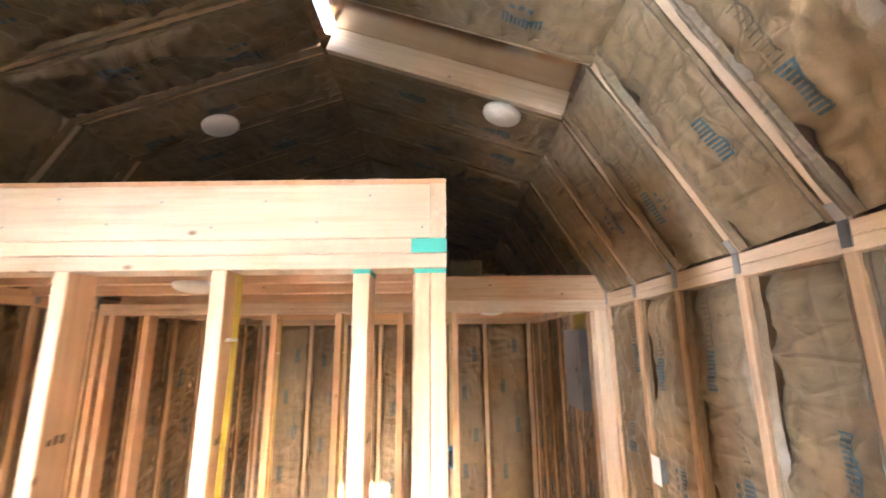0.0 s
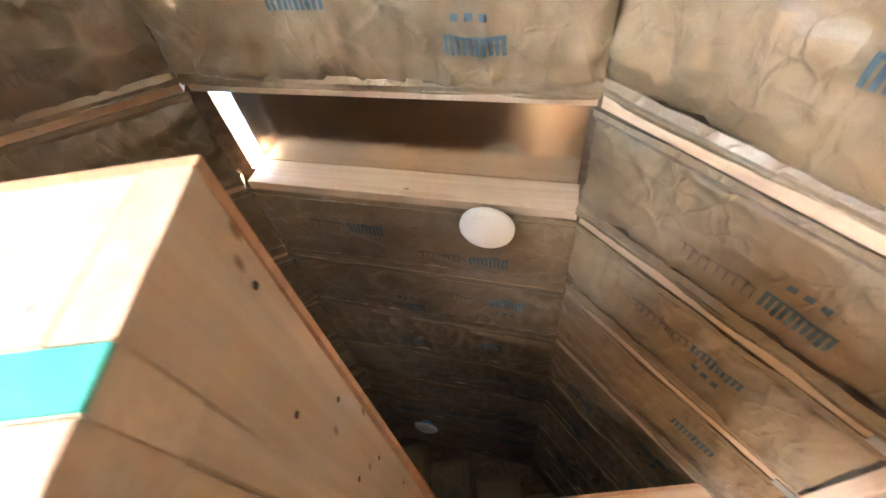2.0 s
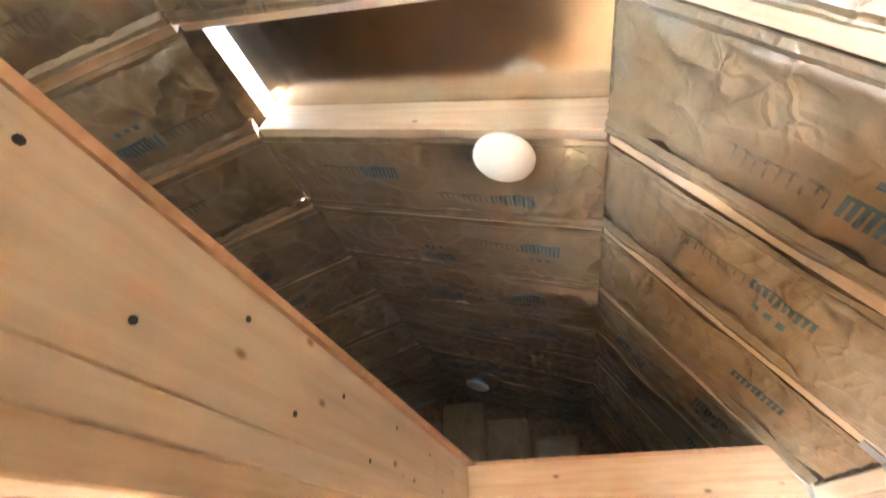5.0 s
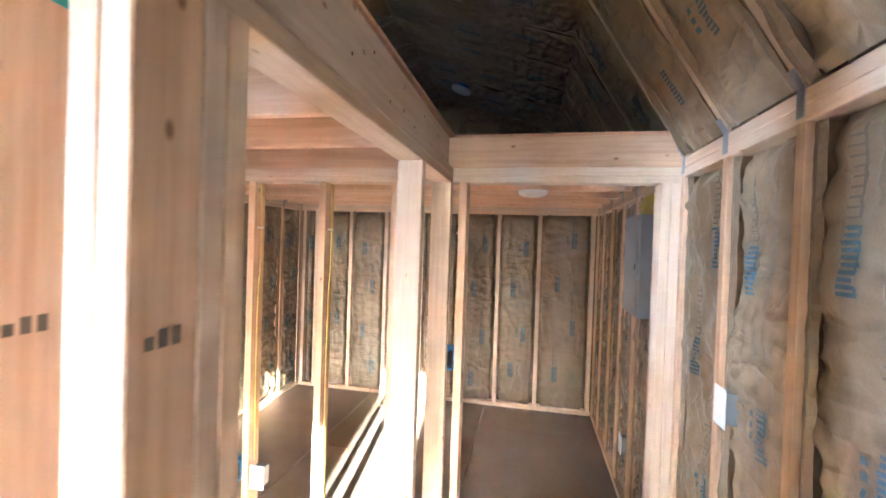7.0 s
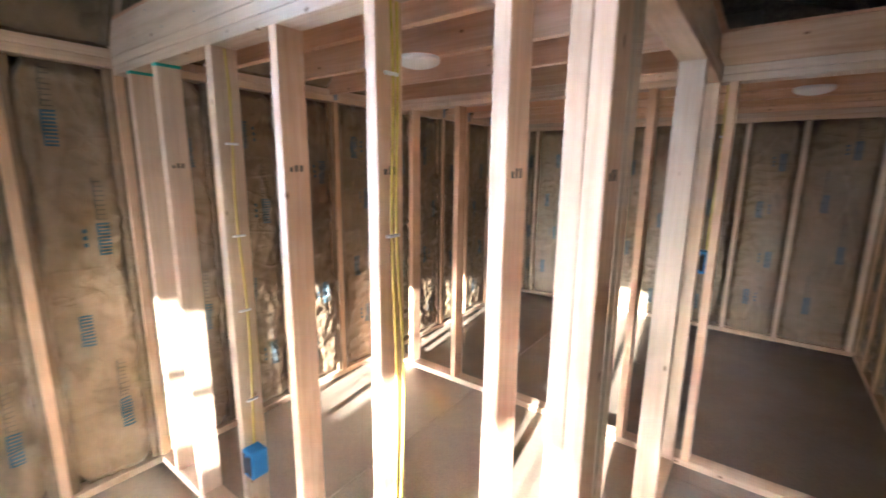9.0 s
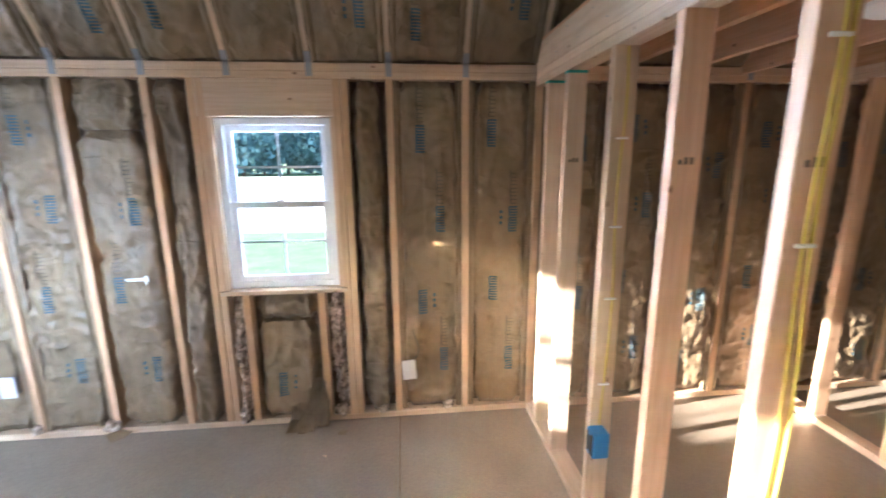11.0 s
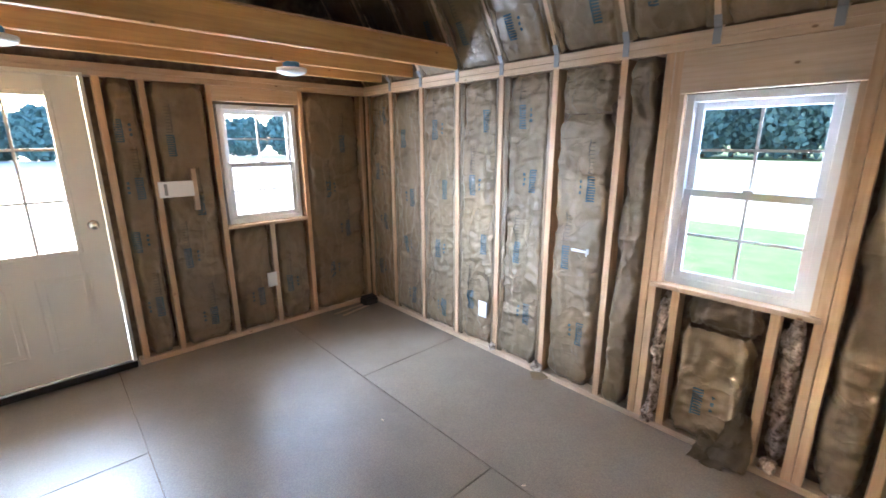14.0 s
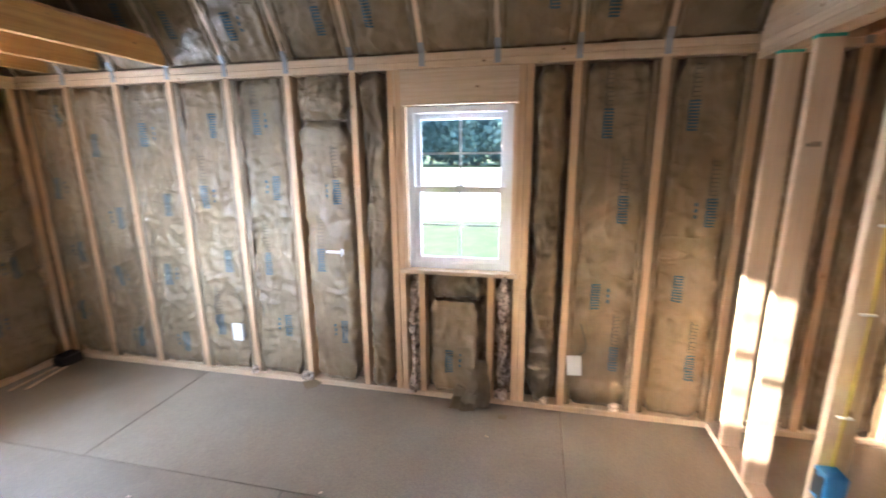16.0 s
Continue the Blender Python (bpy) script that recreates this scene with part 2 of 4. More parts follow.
def lumber(parent, name, a, b, side, w, d, mat=PINE, label=""):
    """A planed board from a to b; w is its size along side, d across it; side is turned square to the length."""
    a, b, side = Vector(a), Vector(b), Vector(side)
    z = (b - a).normalized()
    x = (side - z * side.dot(z)).normalized()
    y = z.cross(x)
    n = (b - a).length
    key = (round(n, 3), w, d, mat.name)
    if key not in LUMBER:
        c, hw, hd = 0.0025, w / 2, d / 2
        ring = [(-hw + c, -hd), (hw - c, -hd), (hw, -hd + c), (hw, hd - c), (hw - c, hd), (-hw + c, hd), (-hw, hd - c), (-hw, -hd + c)]
        verts = [(px, py, 0) for px, py in ring] + [(px, py, n) for px, py in ring]
        faces = [tuple(range(7, -1, -1)), tuple(range(8, 16))] + [(i, (i + 1) % 8, 8 + (i + 1) % 8, 8 + i) for i in range(8)]
        me = bpy.data.meshes.new(name)
        me.from_pydata(verts, [], faces)
        me.materials.append(mat)
        LUMBER[key] = me
    ob = new(name, LUMBER[key])
    ob.parent = parent
    m = Matrix.Identity(4)
    for i in range(3):
        m[i][0], m[i][1], m[i][2], m[i][3] = x[i], y[i], z[i], a[i]
    ob.matrix_world = m
    return tagged(ob, label)


def stud(parent, x, y, z0, z1, along="y", mat=PINE, name="stud"):
    """An upright two-by-four about its centre line; along is the axis of its narrow side."""
    return lumber(parent, name, (x, y, z0), (x, y, z1), (0, 1, 0) if along == "y" else (1, 0, 0), T, D, mat)


def beam(parent, name, lo, hi, mat=PINE, label=""):
    """A level board that fills the block lo-hi, grain along its longest side."""
    lo, hi = Vector(lo), Vector(hi)
    s, c = hi - lo, (lo + hi) / 2
    if s.x >= s.y:
        return lumber(parent, name, (lo.x, c.y, c.z), (hi.x, c.y, c.z), (0, 0, 1), round(s.z, 4), round(s.y, 4), mat, label)
    return lumber(parent, name, (c.x, lo.y, c.z), (c.x, hi.y, c.z), (0, 0, 1), round(s.z, 4), round(s.x, 4), mat, label)


BATTS = [0]


def batt(parent, o, u, v, n, w, h, bulge=0.02, wrinkle=0.012, edge=0.035, marks=True, mat=None, drop=0.03, cross_k=1.0, inset=1.0, freq=1.0, nu=20, lobes=0.0, flange=0.0, label="brown kraft-paper faced insulation batt"):
    """A paper-faced batt in a bay: o its lower corner on the face plane, u across, v along, n out into the room."""
    BATTS[0] += 1
    seed = BATTS[0] * 7.31
    rnd = random.Random(BATTS[0])
    o, u, v, n = Vector(o), Vector(u).normalized(), Vector(v).normalized(), Vector(n).normalized()
    nv = max(12, int(h / 0.013))
    # columns crowd at the stapled flanges
    rim = [0.0, 0.008, 0.017, 0.024, 0.032, 0.046]
    rim = [q / w for q in rim] if w > 0.2 else [q / w for q in rim[:1]]
    inner = [rim[-1] + (1 - 2 * rim[-1]) * i / (nu - 4) for i in range(1, nu - 4)]
    cols = rim + inner + [1 - q for q in reversed(rim)]
    nu = len(cols) - 1
    lobe_list = [(rnd.uniform(0.15, 0.85) * w, (i + rnd.uniform(0.1, 0.9)) * h / 14, rnd.uniform(0.018, 0.042), rnd.uniform(0.12, 0.30), rnd.uniform(-0.12, 0.12)) for i in range(14)] if lobes else []
    folds = [(rnd.uniform(0.05, 0.95) * w, rnd.uniform(0.03, 0.97) * h, rnd.choice((rnd.gauss(0, 0.35), rnd.uniform(0, 3.14))), rnd.uniform(0.05, 0.22), rnd.uniform(-0.7, 1.0)) for _ in range(int(7 + 9 * h))]
    lean = rnd.uniform(-0.02, 0.02)
    pinch = [(rnd.uniform(0, 1), rnd.uniform(0.02, 0.05), rnd.uniform(0.3, 1.0)) for _ in range(5)]

    def depth(a, b):
        e = min(a, 1 - a) * w
        if w > 0.2:
            k = min(1.0, max(0.0, (e - 0.014) / 0.014))
            x = -edge * (1 - k * k * (3 - 2 * k)) * (0.8 + 0.5 * noise.noise((b * h * 5, seed, 8.0 + (a > 0.5)))) + bulge * (1 - (2 * a - 1) ** 4)
        else:
            x = -edge * math.exp(-(e / 0.022) ** 2) + bulge * (1 - (2 * a - 1) ** 4)
        t = min(b, 1 - b) * h
        x -= drop * math.exp(-(t / 0.025) ** 2)
        x += wrinkle * (0.8 if w > 0.2 else 1.6) * noise.noise((a * w * 4 + seed, b * h * 2.2, seed))
        long_fold = 1 - abs(noise.noise((a * w * 11 * freq + seed + 0.8 * noise.noise((b * h * 3, seed, 2.0)), b * h * 1.6 * freq, 3.1))) * 2.4
        x += wrinkle * 1.0 * max(0.0, long_fold) ** 1.8 * (0.3 + 0.7 * abs(2 * a - 1))
        cross = 1 - abs(noise.noise((a * w * 2.5 * freq + seed, b * h * 9 * freq + 1.5 * noise.noise((a * w * 5, seed, 7.0)), 9.7))) * 3.0
        x += wrinkle * 0.75 * cross_k * max(0.0, cross) ** 1.8 * (0.25 + 0.75 * abs(2 * a - 1) ** 1.5)
        x += wrinkle * 0.3 * noise.noise((a * w * 24 + seed, b * h * 24, 0.4)) + wrinkle * 0.22 * max(0.0, 1 - abs(noise.noise((a * w * 9 + seed, b * h * 26, 5.4))) * 4)
        if lobes:
            for la, lb, lw, lh, lt in lobe_list:
                da = (a * w - la - lt * (b * h - lb)) / lw
                db = (b * h - lb) / lh
                k = 1 - da * da - db * db
                if k > 0:
                    x = max(x, lobes * math.sqrt(k) - 0.03)
        for fa, fb, ang, half, amp in folds:
            da, db = a * w - fa, b * h - fb
            run, off = da * math.cos(ang) + db * math.sin(ang), abs(db * math.cos(ang) - da * math.sin(ang))
            if off < 0.02 and abs(run) < half:
                x += wrinkle * 0.55 * amp * (1 - off / 0.02) * (1 - (run / half) ** 2)
        for p, s, k in pinch:
            x -= wrinkle * 0.9 * k * math.exp(-((b - p - 0.05 * (a - 0.5)) * h / s) ** 2) * abs(2 * a - 1)
        return x - 0.014 + lean * (a - 0.5)

    def at(a, b, lift=0.0):
        wob = 0.05 * noise.noise((b * h * 2.6, seed, 1.0 if a < 0.5 else 5.0)) + 0.014 * noise.noise((b * h * 14, seed, 2.0 if a < 0.5 else 6.0))
        wob = min(0.5 * inset, 1.0) * wob + (0.03 * inset * math.exp(-(min(b, 1 - b) * h / 0.06) ** 2) if inset else 0)
        a2 = a + (abs(wob) if a < 0.5 else -abs(wob)) / w * (1 - 4 * a * (1 - a))
        return o + u * (a2 * w) + v * (b * h) + n * (depth(a, b) + lift)

    verts, faces = [], []
    for j in range(nv + 1):
        for i in range(nu + 1):
            verts.append(at(cols[i], j / nv))
    for j in range(nv):
        for i in range(nu):
            k = j * (nu + 1) + i
            faces.append((k, k + 1, k + nu + 2, k + nu + 1))
    flip = u.cross(v).dot(n) < 0
    if flip:
        faces = [f[::-1] for f in faces]
    me = bpy.data.meshes.new("insulation_batt")
    me.from_pydata(verts, [], faces)
    me.materials.append(mat or KRAFT)
    me.polygons.foreach_set("use_smooth", [True] * len(me.polygons))
    ob = tagged(new("insulation_batt", me), label)
    ob.parent = parent
    # stapled paper lips that lap over the framing, curled and torn here and there
    for k in (0, 1) if flange else ():
        lv, lf, steps = [], [], max(10, int(h / 0.02))
        sgn = -1 if k == 0 else 1
        for j in range(steps + 1):
            b = j / steps
            reach = flange * (0.75 + 1.1 * noise.noise((b * h * 3.1, seed, 20.0 + k)) + 0.35 * noise.noise((b * h * 17, seed, 24.0 + k)))
            tear = noise.noise((b * h * 6.0, seed, 31.0 + k))
            reach = max(0.003, reach - (0.03 * max(0.0, tear - 0.25) / 0.3))
            curl = 0.004 + 0.022 * max(0.0, noise.noise((b * h * 4.3, seed, 40.0 + k)))
            root = o + u * (0.0 if k == 0 else w) + v * (b * h)
            for q, lift in ((-0.034, 0.001), (-0.016, 0.008 + 0.4 * curl), (-0.002, 0.006), (0.5 * reach, 0.006 + 0.25 * curl), (reach, 0.004 + curl)):
                lv.append(root + u * (sgn * q) + n * (lift + 0.004 * noise.noise((b * h * 22, seed, q * 40 + k))))
        for j in range(steps):
            for i in range(4):
                q = j * 5 + i
                f = (q, q + 1, q + 6, q + 5)
                lf.append(f[::-1] if flip == (sgn > 0) else f)
        lm = bpy.data.meshes.new("paper_flange")
        lm.from_pydata(lv, [], lf)
        lm.materials.append(mat or KRAFT)
        lip = tagged(new("paper_flange", lm), "creased kraft paper lip lapped over a rafter")
        lip.parent = ob
    if not marks:
        return ob
    dark, pale = ([], []), ([], [])

    def bar(store, a0, b0, da, db):
        vs, fs = store
        k0, q = len(vs), 3
        for j in range(q + 1):
            for i in range(q + 1):
                vs.append(at(min(0.97, max(0.03, (a0 + da * i / q) / w)), min(0.99, max(0.01, (b0 + db * j / q) / h)), 0.0022))
        for j in range(q):
            for i in range(q):
                k = k0 + j * (q + 1) + i
                f = (k, k + 1, k + q + 2, k + q + 1)
                fs.append(f[::-1] if flip else f)

    # word-sized groups of plain bars run along the batt, with three dots beside them
    pos = rnd.uniform(0.1, 0.3)
    col = rnd.choice((0.3, 0.62))
    while pos < h - 0.25:
        a0 = col * w + rnd.uniform(-0.012, 0.012)
        size = 0.05
        for g in range(10):
            bar(dark, a0, pos + g * 0.0152, size, 0.0095)
        bar(dark, a0, pos, 0.008, 0.146)
        if rnd.random() < 0.6:
            for g in range(3):
                bar(dark, a0 - 0.05 if col > 0.5 else a0 + 0.085, pos + 0.04 + g * 0.032, 0.016, 0.018)
        if rnd.random() < 0.6:
            for g in range(9):
                bar(pale, a0 + 0.004, pos + 0.16 + g * 0.021, 0.04, 0.005)
                bar(pale, a0 + 0.004, pos + 0.165 + g * 0.021, 0.008, 0.016)
        pos += rnd.uniform(0.36, 0.5)
        col = 0.92 - col
    for store, material_, nm in ((dark, PRINT, "printed_marks"), (pale, FAINT, "faint_print")):
        if store[0]:
            pm = bpy.data.meshes.new(nm)
            pm.from_pydata(store[0], [], store[1])
            pm.materials.append(material_)
            p = tagged(new(nm, pm), "blue-grey ink marks" if nm == "printed_marks" else "faded brown ink marks")
            p.parent = ob
    return ob


def cable(parent, pts, r=0.0036, mat=YELLOW, name="cable", label=""):
    cu = bpy.data.curves.new(name, "CURVE")
    cu.dimensions, cu.bevel_depth, cu.bevel_resolution, cu.resolution_u = "3D", r, 2, 6
    sp = cu.splines.new("BEZIER")
    sp.bezier_points.add(len(pts) - 1)
    for p, q in zip(sp.bezier_points, pts):
        p.co, p.handle_left_type, p.handle_right_type = q, "AUTO", "AUTO"
    cu.materials.append(mat)
    ob = new(name, cu)
    ob.parent = parent
    return tagged(ob, label)


# ---- floor ----
floor = tagged(new("floor", mesh_of("floor", boxes(((XL - 0.12, YB - 0.12, -0.10), (XR + 0.12, YF + 0.12, -0.0105))), SHEATH)), "plywood subfloor under coated panels", "floor", kind="structure")
STRIPS = [(XL - 0.11, -1.18, (YB - 0.1, -2.24, 0.2, 2.64, YF + 0.1)), (-1.18, 0.04, (YB - 0.1, -1.08, 1.36, 3.8, YF + 0.1)), (0.04, XR + 0.11, (YB - 0.1, -2.36, 0.08, 2.52, YF + 0.1))]

# ---- outer walls ----
wall_left = tagged(new("wall_left", mesh_of("wall_left", boxes(
    ((XL - D - 0.03, YB - 0.12, -0.1), (XL - D, -0.735, PT + 0.05)), ((XL - D - 0.03, -0.10, -0.1), (XL - D, YF + 0.12, PT + 0.05)),
    ((XL - D - 0.03, -0.735, -0.1), (XL - D, -0.10, 0.84)), ((XL - D - 0.03, -0.735, 1.775), (XL - D, -0.10, PT + 0.05))), SHEATH)),
    "framed wall with open studs and paper-faced insulation", "wall", kind="structure")
wall_right = tagged(new("wall_right", mesh_of("wall_right", boxes(
    ((XR + D, YB - 0.12, -0.1), (XR + D + 0.03, -2.2, PT + 0.05)), ((XR + D, -1.6, -0.1), (XR + D + 0.03, YF + 0.12, PT + 0.05)),
    ((XR + D, -2.2, -0.1), (XR + D + 0.03, -1.6, 0.84)), ((XR + D, -2.2, 1.775), (XR + D + 0.03, -1.6, PT + 0.05))), SHEATH)),
    "framed wall with open studs and paper-faced insulation", "wall", kind="structure")
DX0, DX1, DZ = -0.075, 0.875, 1.975             # back door opening
WX0, WX1, WZ0, WZ1 = -1.415, -0.815, 0.93, 1.835    # back window opening


def gable(y0, y1):
    bm = bmesh.new()
    ring = [(XL - D - 0.03, PT + 0.05), (XL - D - 0.03, PT), (XR + D + 0.03, PT), (XR + D + 0.03, PT + 0.05), (XM + KX + 0.08, KZ + 0.1), (XM, RZ + 0.12), (XM - KX - 0.08, KZ + 0.1)]
    f = bm.faces.new([bm.verts.new((x, y0, z)) for x, z in ring])
    g = bmesh.ops.extrude_face_region(bm, geom=[f])["geom"]
    bmesh.ops.translate(bm, vec=(0, y1 - y0, 0), verts=[e for e in g if isinstance(e, bmesh.types.BMVert)])
    bmesh.ops.recalc_face_normals(bm, faces=bm.faces)
    return bm


bm = gable(YB - D - 0.03, YB - D)
for lo, hi in (((XL - 0.12, YB - D - 0.03, -0.1), (WX0, YB - D, PT)), ((WX0, YB - D - 0.03, -0.1), (WX1, YB - D, WZ0)), ((WX0, YB - D - 0.03, WZ1), (WX1, YB - D, PT)),
               ((WX1, YB - D - 0.03, -0.1), (DX0, YB - D, PT)), ((DX0, YB - D - 0.03, DZ), (DX1, YB - D, PT)), ((DX1, YB - D - 0.03, -0.1), (XR + 0.12, YB - D, PT))):
    box(bm, lo, hi)
wall_back = tagged(new("wall_back", mesh_of("wall_back", bm, SHEATH)), "framed end wall with entrance door and small window", "wall", kind="structure")
bm = gable(YF + D, YF + D + 0.03)
box(bm, (XL - 0.12, YF + D, -0.1), (XR + 0.12, YF + D + 0.03, PT))
wall_far = tagged(new("wall_far", mesh_of("wall_far", bm, SHEATH)), "framed end wall with open studs and insulation", "wall", kind="structure")

for wall, x in ((wall_left, XL - D / 2), (wall_right, XR + D / 2)):
    beam(wall, "top_plate", (x - D / 2, YB, PB), (x + D / 2, YF, PB + T))
    beam(wall, "top_plate", (x - D / 2, YB, PB + T + 0.001), (x + D / 2, YF, PT))
    beam(wall, "bottom_plate", (x - D / 2, YB, 0.0), (x + D / 2, YF, T))
for wall, y in ((wall_back, YB - D / 2), (wall_far, YF + D / 2)):
    beam(wall, "top_plate", (XL, y - D / 2, PB), (XR, y + D / 2, PB + T))
    beam(wall, "top_plate", (XL, y - D / 2, PB + T + 0.001), (XR, y + D / 2, PT))
beam(wall_far, "bottom_plate", (XL, YF, 0), (XR, YF + D, T))
beam(wall_back, "bottom_plate", (XL, YB - D, 0), (DX0 - 0.02, YB, T))
beam(wall_back, "bottom_plate", (DX1 + 0.02, YB - D, 0), (XR, YB, T))

# studs and batts of the long walls
left_studs = [YB + 0.03] + [y for y in GRID if y < -0.9] + [-0.80, -0.758, -0.077, -0.036] + [y for y in GRID if y > 0.1] + [YF - 0.03]
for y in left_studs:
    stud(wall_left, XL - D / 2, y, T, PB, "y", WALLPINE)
lumber(wall_left, "window_header", (XL - 0.02, -0.82, 1.868), (XL - 0.02, -0.057, 1.868), (0, 0, 1), 0.185, T)
lumber(wall_left, "window_stool", (XL - 0.03, -0.765, 0.829), (XL - 0.03, -0.075, 0.829), (0, 0, 1), 0.024, 0.10)
for y in (-0.64, -0.225):
    stud(wall_left, XL - D / 2, y, T, 0.817, "y", WALLPINE)
right_studs = [YB + 0.03] + [y for y in GRID if y < -2.4] + [-2.26, -2.22, -1.58, -1.54] + [y for y in GRID if y > -1.4] + [YF - 0.03]
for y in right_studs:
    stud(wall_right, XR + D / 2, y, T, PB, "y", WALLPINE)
lumber(wall_right, "window_header", (XR + 0.02, -2.24, 1.868), (XR + 0.02, -1.56, 1.868), (0, 0, 1), 0.185, T)
beam(wall_right, "window_stool", (XR - 0.02, -2.24, 0.817), (XR + 0.08, -1.56, 0.841))


def fill(wall, x, ys, n, skip):
    for a, b in zip(ys[:-1], ys[1:]):
        w = b - a - T
        if w < 0.05 or skip[0] - 0.05 < (a + b) / 2 < skip[1] + 0.05:
            continue
        rough = w < 0.3
        o = (x, a + T / 2 + 0.003, T + 0.004)
        if wall is wall_left and -1.43 < a < -1.42:
            batt(wall, o, (0, 1, 0), (0, 0, 1), n, w - 0.006, 1.70 - T, bulge=0.03, wrinkle=0.024, edge=0.085, inset=2.0, nu=22)
            batt(wall, (x, o[1], 1.712), (0, 1, 0), (0, 0, 1), n, w - 0.006, PB - 1.716, bulge=0.02, wrinkle=0.04, cross_k=2.0, freq=1.6, edge=0.05, marks=False, nu=22)
            continue
        batt(wall, o, (0, 1, 0), (0, 0, 1), n, w - 0.006, PB - T - 0.008, bulge=(0.016 if wall is wall_left else 0.004) if not rough else 0.03, wrinkle=(0.023 if wall is wall_left else 0.02) if not rough else 0.03, freq=1.15 if rough else 1.0, lobes=0.05 if rough and wall is wall_left else 0.0, edge=0.085 if wall is wall_left else 0.06, flange=0.0 if rough else 0.005 if wall is wall_left else 0.010, marks=not rough, inset=1.6 if wall is wall_left else 0.7, nu=24)


fill(wall_left, XL - 0.022, left_studs, (1, 0, 0), (-0.75, -0.08))
fill(wall_right, XR + 0.026, right_studs, (-1, 0, 0), (-2.2, -1.6))
# under the windows
batt(wall_left, (XL - 0.004, -0.612, T), (0, 1, 0), (0, 0, 1), (1, 0, 0), 0.345, 0.60, bulge=0.006, wrinkle=0.022, edge=0.06, inset=1.2)
batt(wall_left, (XL - 0.02, -0.615, T + 0.605), (0, 1, 0), (0, 0, 1), (1, 0, 0), 0.365, 0.165, bulge=0.012, wrinkle=0.04, cross_k=2.2, freq=1.6, edge=0.04, marks=False)
for o, w, rough in (((XL - 0.022, -0.735, T), 0.075, 0.045), ((XL - 0.03, -0.2, T), 0.10, 0.04)):
    batt(wall_left, o, (0, 1, 0), (0, 0, 1), (1, 0, 0), w, 0.77, bulge=0.01, wrinkle=rough, edge=0.04, freq=1.8, marks=w > 0.2, mat=KRAFT if w > 0.2 else PINK, label="" if w > 0.2 else "crumpled glass wool strip")
batt(wall_right, (XR + 0.012, -2.2, T), (0, 1, 0), (0, 0, 1), (-1, 0, 0), 0.6, 0.76)

# end walls
back_studs = [XL + 0.03, -1.46, -0.77, -0.37, DX0 - 0.06]
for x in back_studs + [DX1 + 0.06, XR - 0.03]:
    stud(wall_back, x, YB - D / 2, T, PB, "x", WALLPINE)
stud(wall_back, -1.13, YB - D / 2, T, WZ0 - 0.03, "x")
beam(wall_back, "window_header", (-1.44, YB - T, WZ1 + 0.02), (-0.79, YB, PB - 0.002))
beam(wall_back, "window_stool", (-1.44, YB - 0.08, WZ0 - 0.028), (-0.79, YB + 0.012, WZ0 - 0.004))
for a, b, z0, z1 in ((XL + 0.05, -1.48, T, PB), (-1.44, -1.15, T, WZ0 - 0.03), (-1.11, -0.79, T, WZ0 - 0.03), (-0.75, -0.39, T, PB), (-0.35, DX0 - 0.08, T, PB), (DX1 + 0.08, XR - 0.05, T, PB)):
    batt(wall_back, (a, YB - 0.012, z0), (1, 0, 0), (0, 0, 1), (0, 1, 0), b - a, z1 - z0, bulge=0.012, wrinkle=0.024, cross_k=2.4 if a < -1.9 else 1.0, edge=0.075)
far_studs = [XL + 0.03, -1.90, -1.49, -1.085, -0.68, -0.28, 0.125, 0.53, XR - 0.03]
for x in far_studs:
    stud(wall_far, x, YF + D / 2, T, PB, "x")
for a, b in zip(far_studs[:-1], far_studs[1:]):
    batt(wall_far, (a + T / 2, YF + 0.012, T), (1, 0, 0), (0, 0, 1), (0, -1, 0), b - a - T, PB - T, bulge=0.012, wrinkle=0.016, edge=0.05)
for x in far_studs[:-1]:
    batt(wall_far, (x + 0.005, YF + 0.012, PT + 0.005), (1, 0, 0), (0, 0, 1), (0, -1, 0), 0.395, max(0.3, 1.03 - abs(x + 0.2 - XM) * 0.42), marks=False, inset=0.2)

# ---- roof ----
roof = tagged(new("roof", bpy.data.meshes.new("roof")), "gambrel roof with open rafters and insulation", "roof", kind="structure")


def slope(x0, z0, x1, z1):
    """Length, direction up the slope and the normal into the room."""
    v = Vector((x1 - x0, 0, z1 - z0))
    n = Vector((-v.z, 0, v.x)).normalized()
    if n.z > 0:
        n = -n
    return v.length, v.normalized(), n


